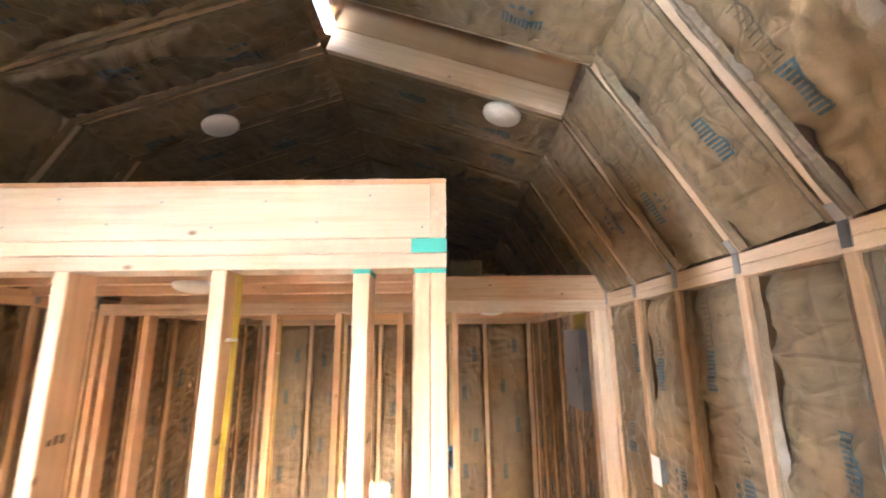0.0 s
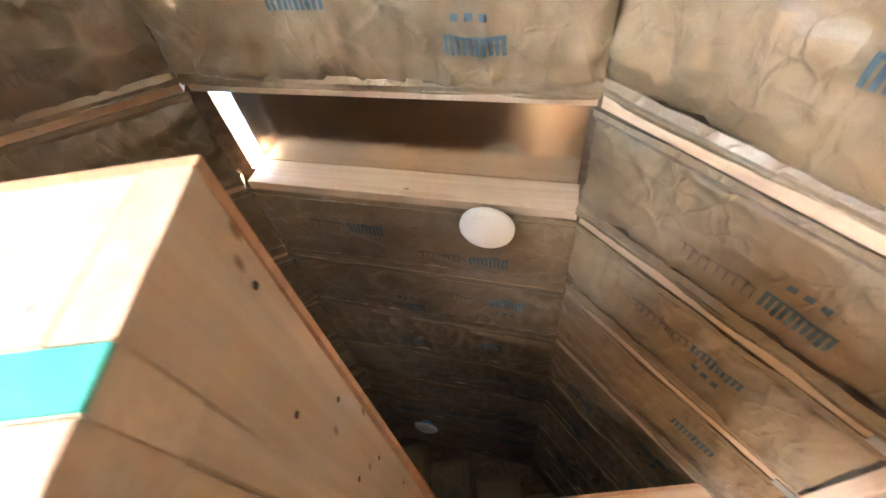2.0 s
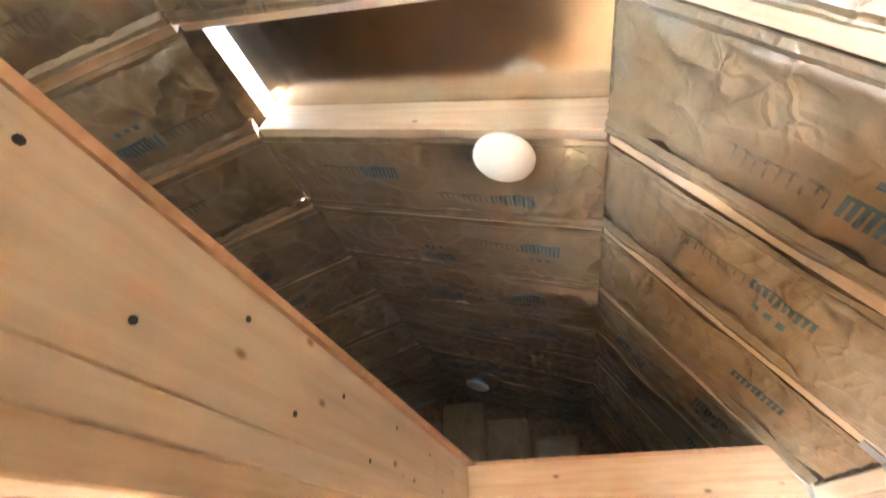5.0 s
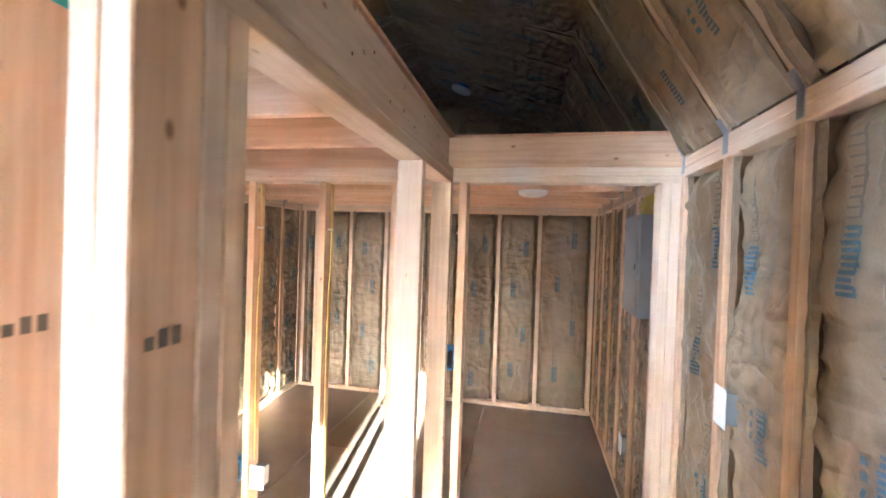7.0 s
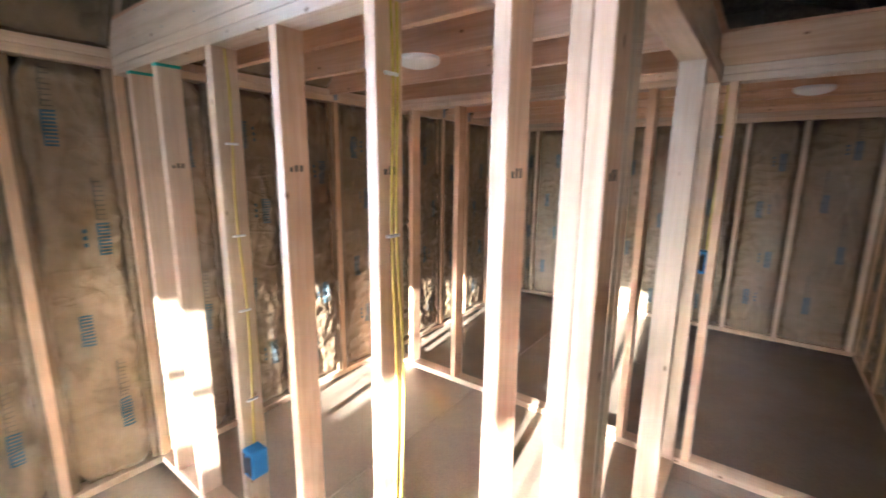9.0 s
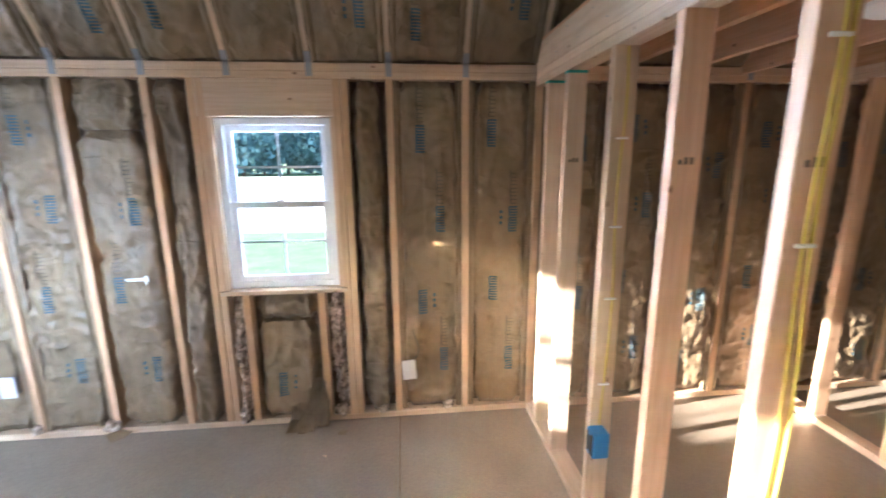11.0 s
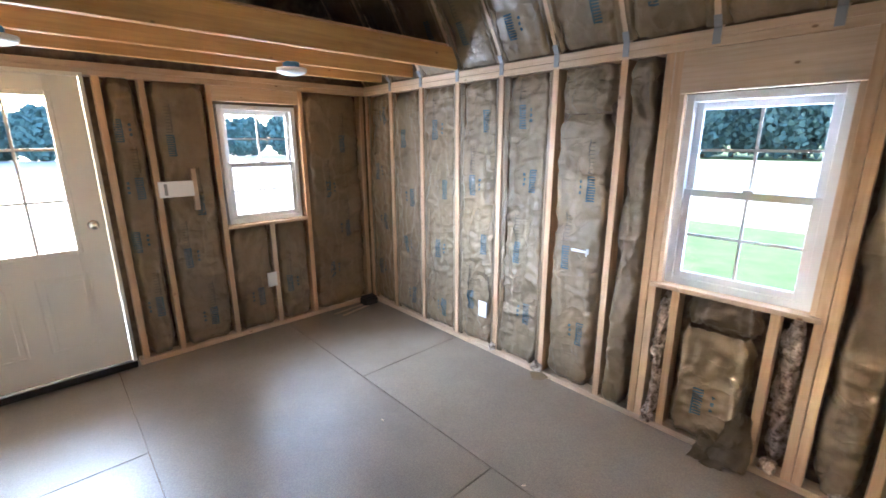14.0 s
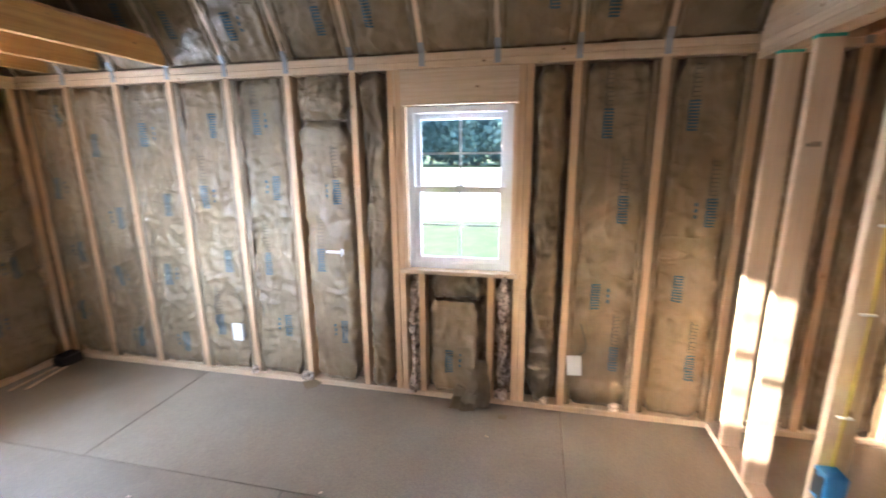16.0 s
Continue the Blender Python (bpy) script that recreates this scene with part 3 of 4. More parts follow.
bm = bmesh.new()
foil_bm = bmesh.new()
DEEP = 0.13                                     # depth of the two rafters beside the bare bay
rafter_ys = [YB + 0.02] + GRID + [YF - 0.02]
for sgn in (-1, 1):
    eave, knee, ridge = (XM + sgn * (XR - XM + 0.01), PT), (XM + sgn * KX, KZ), (XM, RZ)
    for lower, (p, q) in ((True, (eave, knee)), (False, (knee, ridge))):
        length, v, n = slope(*p, *q)
        mat4 = Matrix.Identity(4)
        side = Vector((0, 1, 0))
        for i in range(3):
            mat4[i][0], mat4[i][1], mat4[i][2] = v[i], side[i], n[i]
        mat4[0][3], mat4[2][3] = p[0], p[1]
        open_bay = sgn > 0 and not lower
        spans = [(YB - 0.12, YF + 0.12, 0.0)]
        if open_bay:
            spans = [(YB - 0.12, 1.418, 0.0), (1.824, YF + 0.12, 0.0)]
        for y0, y1, cut in spans:
            box(bm, (-0.14 if lower else -0.10, y0, -D - 0.03), (length + (0.10 if lower else 0.045 if sgn > 0 else 0.03), y1, -D - 0.004), 0, mat4)
        if open_bay:
            box(foil_bm, (-0.16, 1.400, -DEEP - 0.03), (length - 0.020, 1.842, -DEEP), 0, mat4)
        for y in rafter_ys:
            d = DEEP if open_bay and 1.4 < y < 1.9 else D
            a = Vector((p[0], y, p[1])) - n * (d / 2)
            lumber(roof, "rafter", a, a + v * (length - 0.012), (0, 1, 0), T, d, PINE if sgn > 0 or lower else FIR)
        for a, b in zip(rafter_ys[:-1], rafter_ys[1:]):
            w = b - a - T
            if w < 0.06 or (open_bay and 1.3 < (a + b) / 2 < 1.9):
                continue
            over = (-0.004 if sgn > 0 else 0.004) if lower else (0.012 if sgn > 0 else 0.004)
            rough = random.Random(a * 31 + sgn).uniform(0.014, 0.022)
            o = Vector((p[0], a + T / 2 - over * 0.9, p[1])) + v * (0.012 if lower else -0.004) + n * (0.004 if not lower else -0.006)
            batt(roof, o, (0, 1, 0), v, n, w + over * 1.5, length - (0.008 if lower else 0.0), bulge=0.014 if lower else 0.022, wrinkle=rough * 1.1, edge=0.07 if lower else 0.03, flange=(0.003 if sgn > 0 else 0.004) if lower else 0.003, drop=0.008, inset=0.35 if lower else 0.4, nu=20)
    # straps where the rafters meet the plates
    for y in GRID:
        xx = XM + sgn * (XR - XM)
        lo, hi = sorted((xx - sgn * 0.0035, xx + sgn * 0.001))
        sb = boxes(((lo, y - 0.016, PB + 0.012), (hi, y + 0.016, PT + 0.004)))
        box(sb, (-0.0005, y - 0.016, -0.0015), (0.05, y + 0.016, 0.0015), 0, Matrix.Translation((xx - sgn * 0.002, 0, PT + 0.004)) @ Matrix.Rotation(math.atan2(KZ - PT, -sgn * (XR - XM - KX)) * -1, 4, "Y"))
        part("rafter_strap", sb, STEEL, roof, "grey galvanised steel strap")
bm.to_mesh(roof.data)
bm.free()
roof.data.materials.append(SHEATH)
part("roof_sheathing", foil_bm, FOIL, roof, "bare foil-faced sheathing with a slit at the ridge")

# ---- loft and partitions ----
front = tagged(new("partition_front"), "open stud partition below a loft beam", "partition", kind="structure")

for x, teal in ((-1.90, 1), (-1.64, 1), (-1.215, 0), (-0.845, 0), (-0.463, 0), (-0.12, 1), (0.0255, 1), (0.0645, 1)):
    stud(front, x, (PY0 + PY1) / 2, T, LB, "x", PINE if x < -1 else FIR)
    if teal:
        part("end_paint", boxes(((x - T / 2 - 0.0008, PY0 - 0.0008, LB - 0.012), (x + T / 2 + 0.0008, PY1 + 0.0008 if x < 0 else PY0 + 0.006, LB - 0.0005))), TEAL, front, "teal paint on a lumber end")
beam(front, "top_plate", (XL + 0.002, PY0, LB), (SX1, PY1, LB + T - 0.001))
beam(front, "top_plate", (XL + 0.002, PY0, LB + T), (SX1, PY1, LP - 0.001))
part("end_paint", boxes(((SX1 - 0.085, PY0 - 0.001, LB + T + 0.001), (SX1 + 0.001, PY0 + 0.003, LP - 0.002))), TEAL, front, "teal paint on a lumber end")
beam(front, "loft_beam", (XL + 0.002, PY0, LP), (SX1 - T - 0.001, PY0 + T, LT))
beam(front, "loft_beam", (XL + 0.002, PY0 + T + 0.001, LP), (SX1 - T - 0.001, PY0 + 2 * T, LT))
beam(front, "bottom_plate", (XL + 0.002, PY0, 0), (SX1, PY1, T))

rn = random.Random(11)
bm = bmesh.new()
for i in range(16):
    disc(bm, Matrix.Translation((XL + 0.15 + i * 0.13, PY0 - 0.0006, LP + (0.035 if i % 2 else 0.105) + rn.uniform(-0.01, 0.01))) @ Matrix.Rotation(radians(90), 4, "X"), 0.0035, 0.001, 8)
part("nail_heads", bm, GREY, front, "grey nail heads")

side = tagged(new("partition_side"), "stud partition with a doorway below a loft beam", "partition", kind="structure")
lumber(side, "loft_beam", (SX1 - T / 2, PY0 + 0.0005, (LP + LT) / 2), (SX1 - T / 2 - 0.025, HY0 - 0.001, (LP + LT) / 2), (0, 0, 1), LT - LP, T, PINE)
beam(side, "top_plate", (SX0, PY1 + 0.001, LB), (SX1 - 0.001, HY0 - 0.001, LB + T - 0.001), PINE)
beam(side, "top_plate", (SX0, PY1 + 0.001, LB + T), (SX1 - 0.001, HY0 - 0.001, LP - 0.001), PINE)
for y in (1.101, 1.141, 2.090, 2.615):
    stud(side, (SX0 + SX1) / 2, y, 0.0 if y < 1.2 else T, LB, "y", PINE)
beam(side, "bottom_plate", (SX0, 2.07, 0), (SX1, HY0 - 0.001, T))

bm = bmesh.new()
for i in range(12):
    f = (i + 0.5) / 12
    disc(bm, Matrix.Translation((SX1 - 0.025 * f + 0.0004, PY0 + 0.05 + f * 1.55, LP + (0.03 if i % 2 else 0.10) + rn.uniform(-0.012, 0.012))) @ Matrix.Rotation(radians(90), 4, "Y"), 0.0042, 0.0012, 8)
part("nail_heads", bm, BLACK, side, "dark nail heads")

rear = tagged(new("partition_rear"), "open stud partition with a framed opening", "partition", kind="structure")
for x in (XL + 0.02, XL + 0.09, -1.77, -1.37, -0.98, -0.58, -0.20, 0.0, 0.133, 1.01, 1.0495):
    stud(rear, x, (HY0 + HY1) / 2, T, LB + 0.006, "x", PINE if x > 0.5 else FIR)
beam(rear, "top_plate", (XL + 0.002, HY0, LB + 0.006), (XR - 0.001, HY1, LB + T))
beam(rear, "top_plate", (XL + 0.002, HY0, LB + T + 0.001), (XR - 0.001, HY1, LP - 0.001))
beam(rear, "loft_beam", (SX1 - 0.062, HY0, LP), (XR - 0.001, HY0 + T, LT), FIR)
beam(rear, "loft_beam", (XL + 0.1, HY0 + T + 0.001, LP), (XR - 0.1, HY1, LT), FIR)
beam(rear, "bottom_plate", (XL + 0.002, HY0, 0), (XR - 0.001, HY1, T))

loft = tagged(new("loft"), "timber loft floor on joists", "loft", kind="structure")
for y in (1.42, 1.80, 2.20):
    beam(loft, "joist", (XL - 0.02, y - T / 2, LP + 0.002), (SX1 - T - 0.028, y + T / 2, LT), FIR)
for y in (3.10, 3.50, 3.91, 4.32, 4.72):
    beam(loft, "joist", (XL + 0.02, y - T / 2, LP + 0.002), (XR - 0.02, y + T / 2, LT), FIR)
deck = tagged(new("loft_deck", mesh_of("loft_deck", boxes(((XL + 0.03, PY0 + 0.002, LT + 0.001), (SX1, HY0 - 0.001, LT + 0.013)), ((XL + 0.03, HY0, LT + 0.001), (XR - 0.03, YF - 0.02, LT + 0.013))), DECK)), "plywood loft deck with reddish edges", "loft deck", kind="structure")

back_loft = tagged(new("loft_over_door"), "honey-coloured loft joists over the entrance", "loft", kind="structure")
BL0, BL1 = 2.046, 2.186
for y in (-2.21, -2.70, -3.12):
    beam(back_loft, "joist", (XL + 0.03, y - T, BL0), (XR - 0.03, y, BL1), HONEY)
part("loft_deck", boxes(((XL + 0.12, YB, BL1 + 0.001), (XR - 0.12, -2.212, BL1 + 0.013))), DECK, back_loft, "plywood loft deck")


# ---- windows and door ----
def window(name, m, w, h, label):
    """A white single-hung window with two by two lights in each sash, centred at the foot of its opening; its room side faces +y."""
    root = tagged(new(name), label, "window", kind="structure")
    root.matrix_world = m
    f, d0, d1 = 0.035, -0.075, -0.005

    def ring(x0, x1, z0, z1, t, y0, y1):
        return boxes(((x0, y0, z0), (x0 + t, y1, z1)), ((x1 - t, y0, z0), (x1, y1, z1)), ((x0 + t, y0, z0), (x1 - t, y1, z0 + t)), ((x0 + t, y0, z1 - t), (x1 - t, y1, z1)), bev=0.002)

    part("window_frame", ring(-w / 2, w / 2, 0, h, f, d0, d1), VINYL, root)
    mid = h * 0.5
    for nm, z0, z1, y0, y1 in (("upper_sash", mid - 0.012, h - f, -0.062, -0.042), ("lower_sash", f, mid + 0.022, -0.038, -0.016)):
        s = part(nm, ring(-w / 2 + f, w / 2 - f, z0, z1, 0.034, y0, y1), VINYL, root)
        gx, ga, gb = w / 2 - f - 0.034, z0 + 0.034, z1 - 0.034
        ym = (y0 + y1) / 2
        part("muntin", boxes(((-0.006, ym - 0.004, ga), (0.006, ym + 0.004, gb))), VINYL, s)
        part("muntin", boxes(((-gx, ym - 0.004, (ga + gb) / 2 - 0.006), (gx, ym + 0.0035, (ga + gb) / 2 + 0.006))), VINYL, s)
        p = part("pane", boxes(((-gx, ym - 0.0015, ga), (gx, ym + 0.0015, gb))), GLASS, s)
        p.visible_shadow = False
    part("sash_lock", boxes(((-0.022, -0.03, mid + 0.022), (0.022, -0.016, mid + 0.034)), bev=0.003), VINYL, root)
    return root


window("window_1", pose(XL - 0.035, -0.4175, 0.843, 0, 0, -90), 0.60, 0.928, "white vinyl single-hung window with grilles")
window("window_2", pose((WX0 + WX1) / 2, YB - 0.03, WZ0, 0, 0, 0), WX1 - WX0, WZ1 - WZ0, "small white vinyl window with grilles")
window("window_3", pose(XR + 0.035, -1.9, 0.843, 0, 0, 90), 0.60, 0.928, "white vinyl single-hung window with grilles")
# wooden jamb liners round the long wall's window
part("window_liner", boxes(((XL - 0.036, -0.739, 0.842), (XL - 0.001, -0.7185, 1.772)), ((XL - 0.036, -0.1165, 0.842), (XL - 0.001, -0.096, 1.772))), PINE, wall_left)

door = tagged(new("door_1"), "cream entrance door with nine-light window, closed", "door", kind="structure")
L0, L1, DB = DX0 + 0.025, DX1 - 0.025, 0.055
G0, G1, GZ0, GZ1 = L0 + 0.17, L1 - 0.17, 0.90, 1.83
y0, y1 = YB - 0.06, YB - 0.018
part("leaf", boxes(((L0, y0, DB), (G0, y1, 1.95)), ((G1, y0, DB), (L1, y1, 1.95)), ((G0, y0, DB), (G1, y1, GZ0)), ((G0, y0, GZ1), (G1, y1, 1.95)), bev=0.0015), DOORPAINT, door)
bm = bmesh.new()
for lo, hi in (((G0 - 0.03, y1, GZ0 - 0.03), (G0, y1 + 0.012, GZ1 + 0.03)), ((G1, y1, GZ0 - 0.03), (G1 + 0.03, y1 + 0.012, GZ1 + 0.03)), ((G0, y1, GZ0 - 0.03), (G1, y1 + 0.012, GZ0)), ((G0, y1, GZ1), (G1, y1 + 0.012, GZ1 + 0.03))):
    box(bm, lo, hi, 0.004)
part("glazing_bead", bm, DOORPAINT, door)
for i in (1, 2):
    gx, gz = G0 + (G1 - G0) * i / 3, GZ0 + (GZ1 - GZ0) * i / 3
    part("muntin", boxes(((gx - 0.008, y0 + 0.01, GZ0), (gx + 0.008, y1 + 0.004, GZ1))), DOORPAINT, door)
    part("muntin", boxes(((G0, y0 + 0.01, gz - 0.008), (G1, y1 + 0.003, gz + 0.008))), DOORPAINT, door)
p = part("pane", boxes(((G0, y0 + 0.018, GZ0), (G1, y0 + 0.022, GZ1))), GLASS, door)
p.visible_shadow = False
for a, b in ((L0 + 0.13, L0 + 0.40), (L1 - 0.40, L1 - 0.13)):
    bm = bmesh.new()
    for lo, hi in (((a, y1 - 0.001, 0.24), (a + 0.016, y1 + 0.005, 0.74)), ((b - 0.016, y1 - 0.001, 0.24), (b, y1 + 0.005, 0.74)), ((a, y1 - 0.001, 0.24), (b, y1 + 0.0045, 0.256)), ((a, y1 - 0.001, 0.724), (b, y1 + 0.0045, 0.74))):
        box(bm, lo, hi, 0.002)
    box(bm, (a + 0.04, y1 - 0.001, 0.28), (b - 0.04, y1 + 0.004, 0.70), 0.003)
    part("raised_panel", bm, DOORPAINT, door)
bm = bmesh.new()
for lo, hi in (((DX0, YB - D, 0.02), (L0 - 0.003, YB + 0.004, DZ)), ((L1 + 0.003, YB - D, 0.02), (DX1, YB + 0.004, DZ)), ((L0 - 0.003, YB - D, 1.953), (L1 + 0.003, YB + 0.004, DZ))):
    box(bm, lo, hi, 0.002)
part("door_frame", bm, DOORPAINT, door)
part("threshold", boxes(((DX0, YB - D, 0.0), (DX1, YB + 0.01, 0.05)), bev=0.004), BLACK, door, "black rubber threshold")
bm = bmesh.new()
rot = Matrix.Translation((L0 + 0.065, y1 + 0.004, 1.045)) @ Matrix.Rotation(radians(-90), 4, "X")
disc(bm, rot, 0.03, 0.008)
disc(bm, rot @ Matrix.Translation((0, 0, 0.022)), 0.011, 0.04)
bmesh.ops.create_uvsphere(bm, u_segments=20, v_segments=12, radius=0.027, matrix=rot @ Matrix.Translation((0, 0, 0.05)) @ Matrix.Diagonal((1, 1, 0.75, 1)))
part("door_knob", bm, CHROME, door, "satin nickel door knob", True)


# ---- fixtures ----
def lamp(m, label, boxed=True):
    root = tagged(new("ceiling_light"), label, "ceiling light", "flat ceiling lights")
    root.matrix_world = m
    bm = bmesh.new()
    bmesh.ops.create_uvsphere(bm, u_segments=32, v_segments=16, radius=0.092, matrix=Matrix.Diagonal((1, 1, 0.32, 1)))
    bmesh.ops.delete(bm, geom=[v for v in bm.verts if v.co.z > 0.002], context="VERTS")
    part("diffuser", bm, LAMPWHITE, root, smooth=True)
    part("base", disc(bmesh.new(), Matrix.Translation((0, 0, 0.007)), 0.093, 0.012), PLASTIC, root)
    if boxed:
        part("junction_box", disc(bmesh.new(), Matrix.Translation((0, 0, 0.032)), 0.05, 0.036, 20), BLUEBOX, root, "blue junction box")
    return root


lamp(pose(0.36, 1.885, 2.835, 0, 17.6, 0), "white disc light on the insulated roof slope")
lamp(pose(-1.12, 2.08, 2.90, 0, -17.6, 0), "white disc light on the insulated roof slope")
lamp(pose(-0.2, 4.4, 3.0, 0, 17.6, 0), "white disc light on the insulated roof slope")
lamp(pose(-0.96, 1.76, 1.993), "white disc light below the loft joists", False)
lamp(pose(0.45, 3.50, 1.993), "white disc light below the loft joists", False)
lamp(pose(-1.07, -2.72, 2.0), "white disc light with blue box under a honey joist")
lamp(pose(0.27, -2.72, 2.0), "white disc light with blue box under a honey joist")


def outlet(m, label):
    root = tagged(new("outlet"), label, "outlet", "outlets on the studs")
    root.matrix_world = m
    part("cover_plate", boxes(((-0.04, 0.0, -0.062), (0.04, 0.006, 0.062)), bev=0.0025), PLASTIC, root)
    part("box", boxes(((-0.03, -0.055, -0.048), (0.03, -0.0005, 0.048))), GREY, root, "grey plastic box")
    for z in (-0.022, 0.022):
        part("socket", boxes(((-0.014, 0.0055, z - 0.014), (0.014, 0.0072, z + 0.014)), bev=0.001), PLASTIC, root)
    return root


outlet(pose(XL + 0.012, 0.265, 0.315, 0, 4, -90), "white outlet cover beside a stud")
outlet(pose(XL + 0.012, -1.945, 0.335, 0, 0, -90), "white outlet cover beside a stud")
outlet(pose(-1.08, YB + 0.012, 0.435, 0, 0, 0), "white outlet cover on the end wall")
outlet(pose(XR - 0.012, 2.155, 1.165, 0, 0, 90), "white switch cover beside a stud")
outlet(pose(XR - 0.012, 3.58, 0.40, 0, 0, 90), "white outlet cover low on the wall")
outlet(pose(-0.90, HY0 - 0.008, 0.40, 0, 0, 180), "white outlet cover on the rear partition")


def switch_box(lo, hi, label):
    root = tagged(new("electrical_box", mesh_of("electrical_box", boxes((lo, hi), bev=0.004), BLUEBOX)), label, "electrical box", "blue boxes on studs")
    c = [(a + b) / 2 for a, b in zip(lo, hi)]
    # thin black slab stands in for the shade inside the open box
    part("mouth_shade", boxes(((lo[0] + 0.006, lo[1] - 0.002, lo[2] + 0.012), (hi[0] - 0.006, lo[1] + 0.001, hi[2] - 0.012))), BLACK, root, "black slab in place of the shaded mouth")
    for dz in (-0.04, 0.04):
        part("screw_tab", boxes(((c[0] - 0.008, lo[1] - 0.004, c[2] + dz - 0.004), (c[0] + 0.008, lo[1], c[2] + dz + 0.004))), BLUEBOX, root)


switch_box((-1.195, PY0 - 0.012, 0.365), (-1.128, PY0 + 0.055, 0.475), "blue open electrical box on a stud")
switch_box((0.055, HY0 - 0.004, 1.05), (0.113, HY0 + 0.06, 1.16), "blue open electrical box on a doorway stud")
switch_box((-1.075, HY0 - 0.004, 0.36), (-1.0, HY0 + 0.06, 0.47), "blue open electrical box on a stud")

panel = tagged(new("breaker_panel", mesh_of("breaker_panel", boxes(((XR - 0.05, 3.10, 1.28), (XR + 0.08, 3.49, 1.84)), bev=0.004), GREY)), "dark grey steel breaker panel between studs", "breaker panel")
part("panel_door", boxes(((XR - 0.056, 3.15, 1.34), (XR - 0.0505, 3.44, 1.77)), bev=0.003), GREY, panel)
part("latch", boxes(((XR - 0.061, 3.165, 1.54), (XR - 0.0565, 3.18, 1.57))), CHROME, panel)
for i in range(7):
    y = 3.14 + 0.042 * i
    cable(panel, [(XR + 0.02, y, 1.83), (XR + 0.015, y + 0.01, 1.88), (XR + 0.03, y - 0.005, PB)], label="yellow cable")

# grade stamps on the stud sides
for x in (-1.64, -0.845, -0.463, -0.12, 0.0645):
    xs = x + T / 2
    part("grade_stamp", boxes(*[((xs - 0.0005, PY0 + 0.02 + 0.017 * k, 1.532), (xs + 0.0006, PY0 + 0.031 + 0.017 * k, 1.552 if k else 1.546)) for k in range(3)]), FAINT, front, "dark ink grade stamp")

# cables stapled along studs
def stapled(pts, staples, label):
    root = tagged(cable(None, pts, name="cable_run"), label, "cable", "yellow cables")
    for x, y, z in staples:
        part("staple", boxes(((x - 0.001, y - 0.022, z - 0.004), (x + 0.009, y + 0.022, z + 0.004)), bev=0.002), PLASTIC, root, "white cable staple")


for x0, zb in ((-1.215, 0.42), (-0.463, 0.10)):
    xs, yc = x0 + T / 2 + 0.005, (PY0 + PY1) / 2
    zs = (1.62, 1.30, 1.02, 0.66) if x0 < -1 else (1.766, 1.38, 0.55)
    stapled([(xs, yc, LB - 0.005), (xs, yc + 0.006, 1.77), (xs, yc - 0.005, 1.4), (xs, yc + 0.008, 1.0), (xs, yc - 0.003, 0.6), (xs, yc - 0.01, zb)], [(xs - 0.004, yc, z) for z in zs], "yellow electrical cable stapled along a stud")
    if x0 > -1:
        stapled([(xs, yc + 0.02, LB - 0.005), (xs, yc + 0.022, 1.77), (xs, yc + 0.012, 1.4), (xs + 0.004, yc + 0.03, 1.0), (xs, yc + 0.015, 0.5), (xs, yc + 0.01, 0.1)], [], "yellow electrical cable beside another on a stud")
for x, y, z in ((-0.98 + 0.025, HY0 + 0.045, 0.46), (0.133 - 0.026, HY0 + 0.045, 1.16), (-0.58 + 0.025, HY0 + 0.05, 0.1)):
    stapled([(x, y, LB), (x + 0.002, y + 0.008, 1.6), (x, y - 0.006, 1.3), (x, y, z)], [(x - 0.004, y, 1.7)], "yellow electrical cable stapled along a stud")
stapled([(SX0 + 0.045, 2.115, LB), (SX0 + 0.04, 2.118, 1.5), (SX0 + 0.048, 2.116, 1.0), (SX0 + 0.04, 2.118, 0.1)], [], "yellow electrical cable along a doorway stud")

tag = tagged(new("wall_tag", mesh_of("wall_tag", boxes(((XL + 0.002, -1.265, 0.918), (XL + 0.010, -1.135, 0.934)), ((XL + 0.002, -1.15, 0.898), (XL + 0.010, -1.132, 0.945)), bev=0.002), PLASTIC)), "small white plastic nail plate over a batt", "nail plate")
bracket = tagged(new("bracket_plate", mesh_of("bracket_plate", boxes(((-0.585, YB + 0.004, 1.185), (-0.37, YB + 0.03, 1.295)), bev=0.003), PLASTIC)), "white thermostat backing plate between studs", "mounting plate")
part("wood_strip", boxes(((-0.612, YB - 0.01, 1.08), (-0.578, YB + 0.025, 1.38)), bev=0.002), PINE, bracket, "short pine strip")
part("slot", boxes(((-0.42, YB + 0.029, 1.2), (-0.40, YB + 0.032, 1.28))), GREY, bracket)

# loose bits on the floor
vent = tagged(new("floor_box", mesh_of("floor_box", boxes(((XL + 0.03, YB + 0.04, 0.0), (XL + 0.18, YB + 0.15, 0.07)), bev=0.012), BLACK)), "small black plastic box in the floor corner", "box")
part("box_lid", boxes(((XL + 0.04, YB + 0.05, 0.0705), (XL + 0.17, YB + 0.14, 0.085)), bev=0.006), BLACK, vent)
for i, (x, y, a) in enumerate(((XL + 0.34, YB + 0.10, 96), (XL + 0.30, YB + 0.17, 101))):
    lath = lumber(None, "wood_lath", (0, -0.16, 0.006), (0, 0.16, 0.006), (1, 0, 0), 0.02, 0.011)
    lath.matrix_world = pose(x, y, 0.002, 0, 0, a - 90 + 90) @ lath.matrix_world
    tagged(lath, "thin pine lath lying on the floor", "lath", "pine laths")


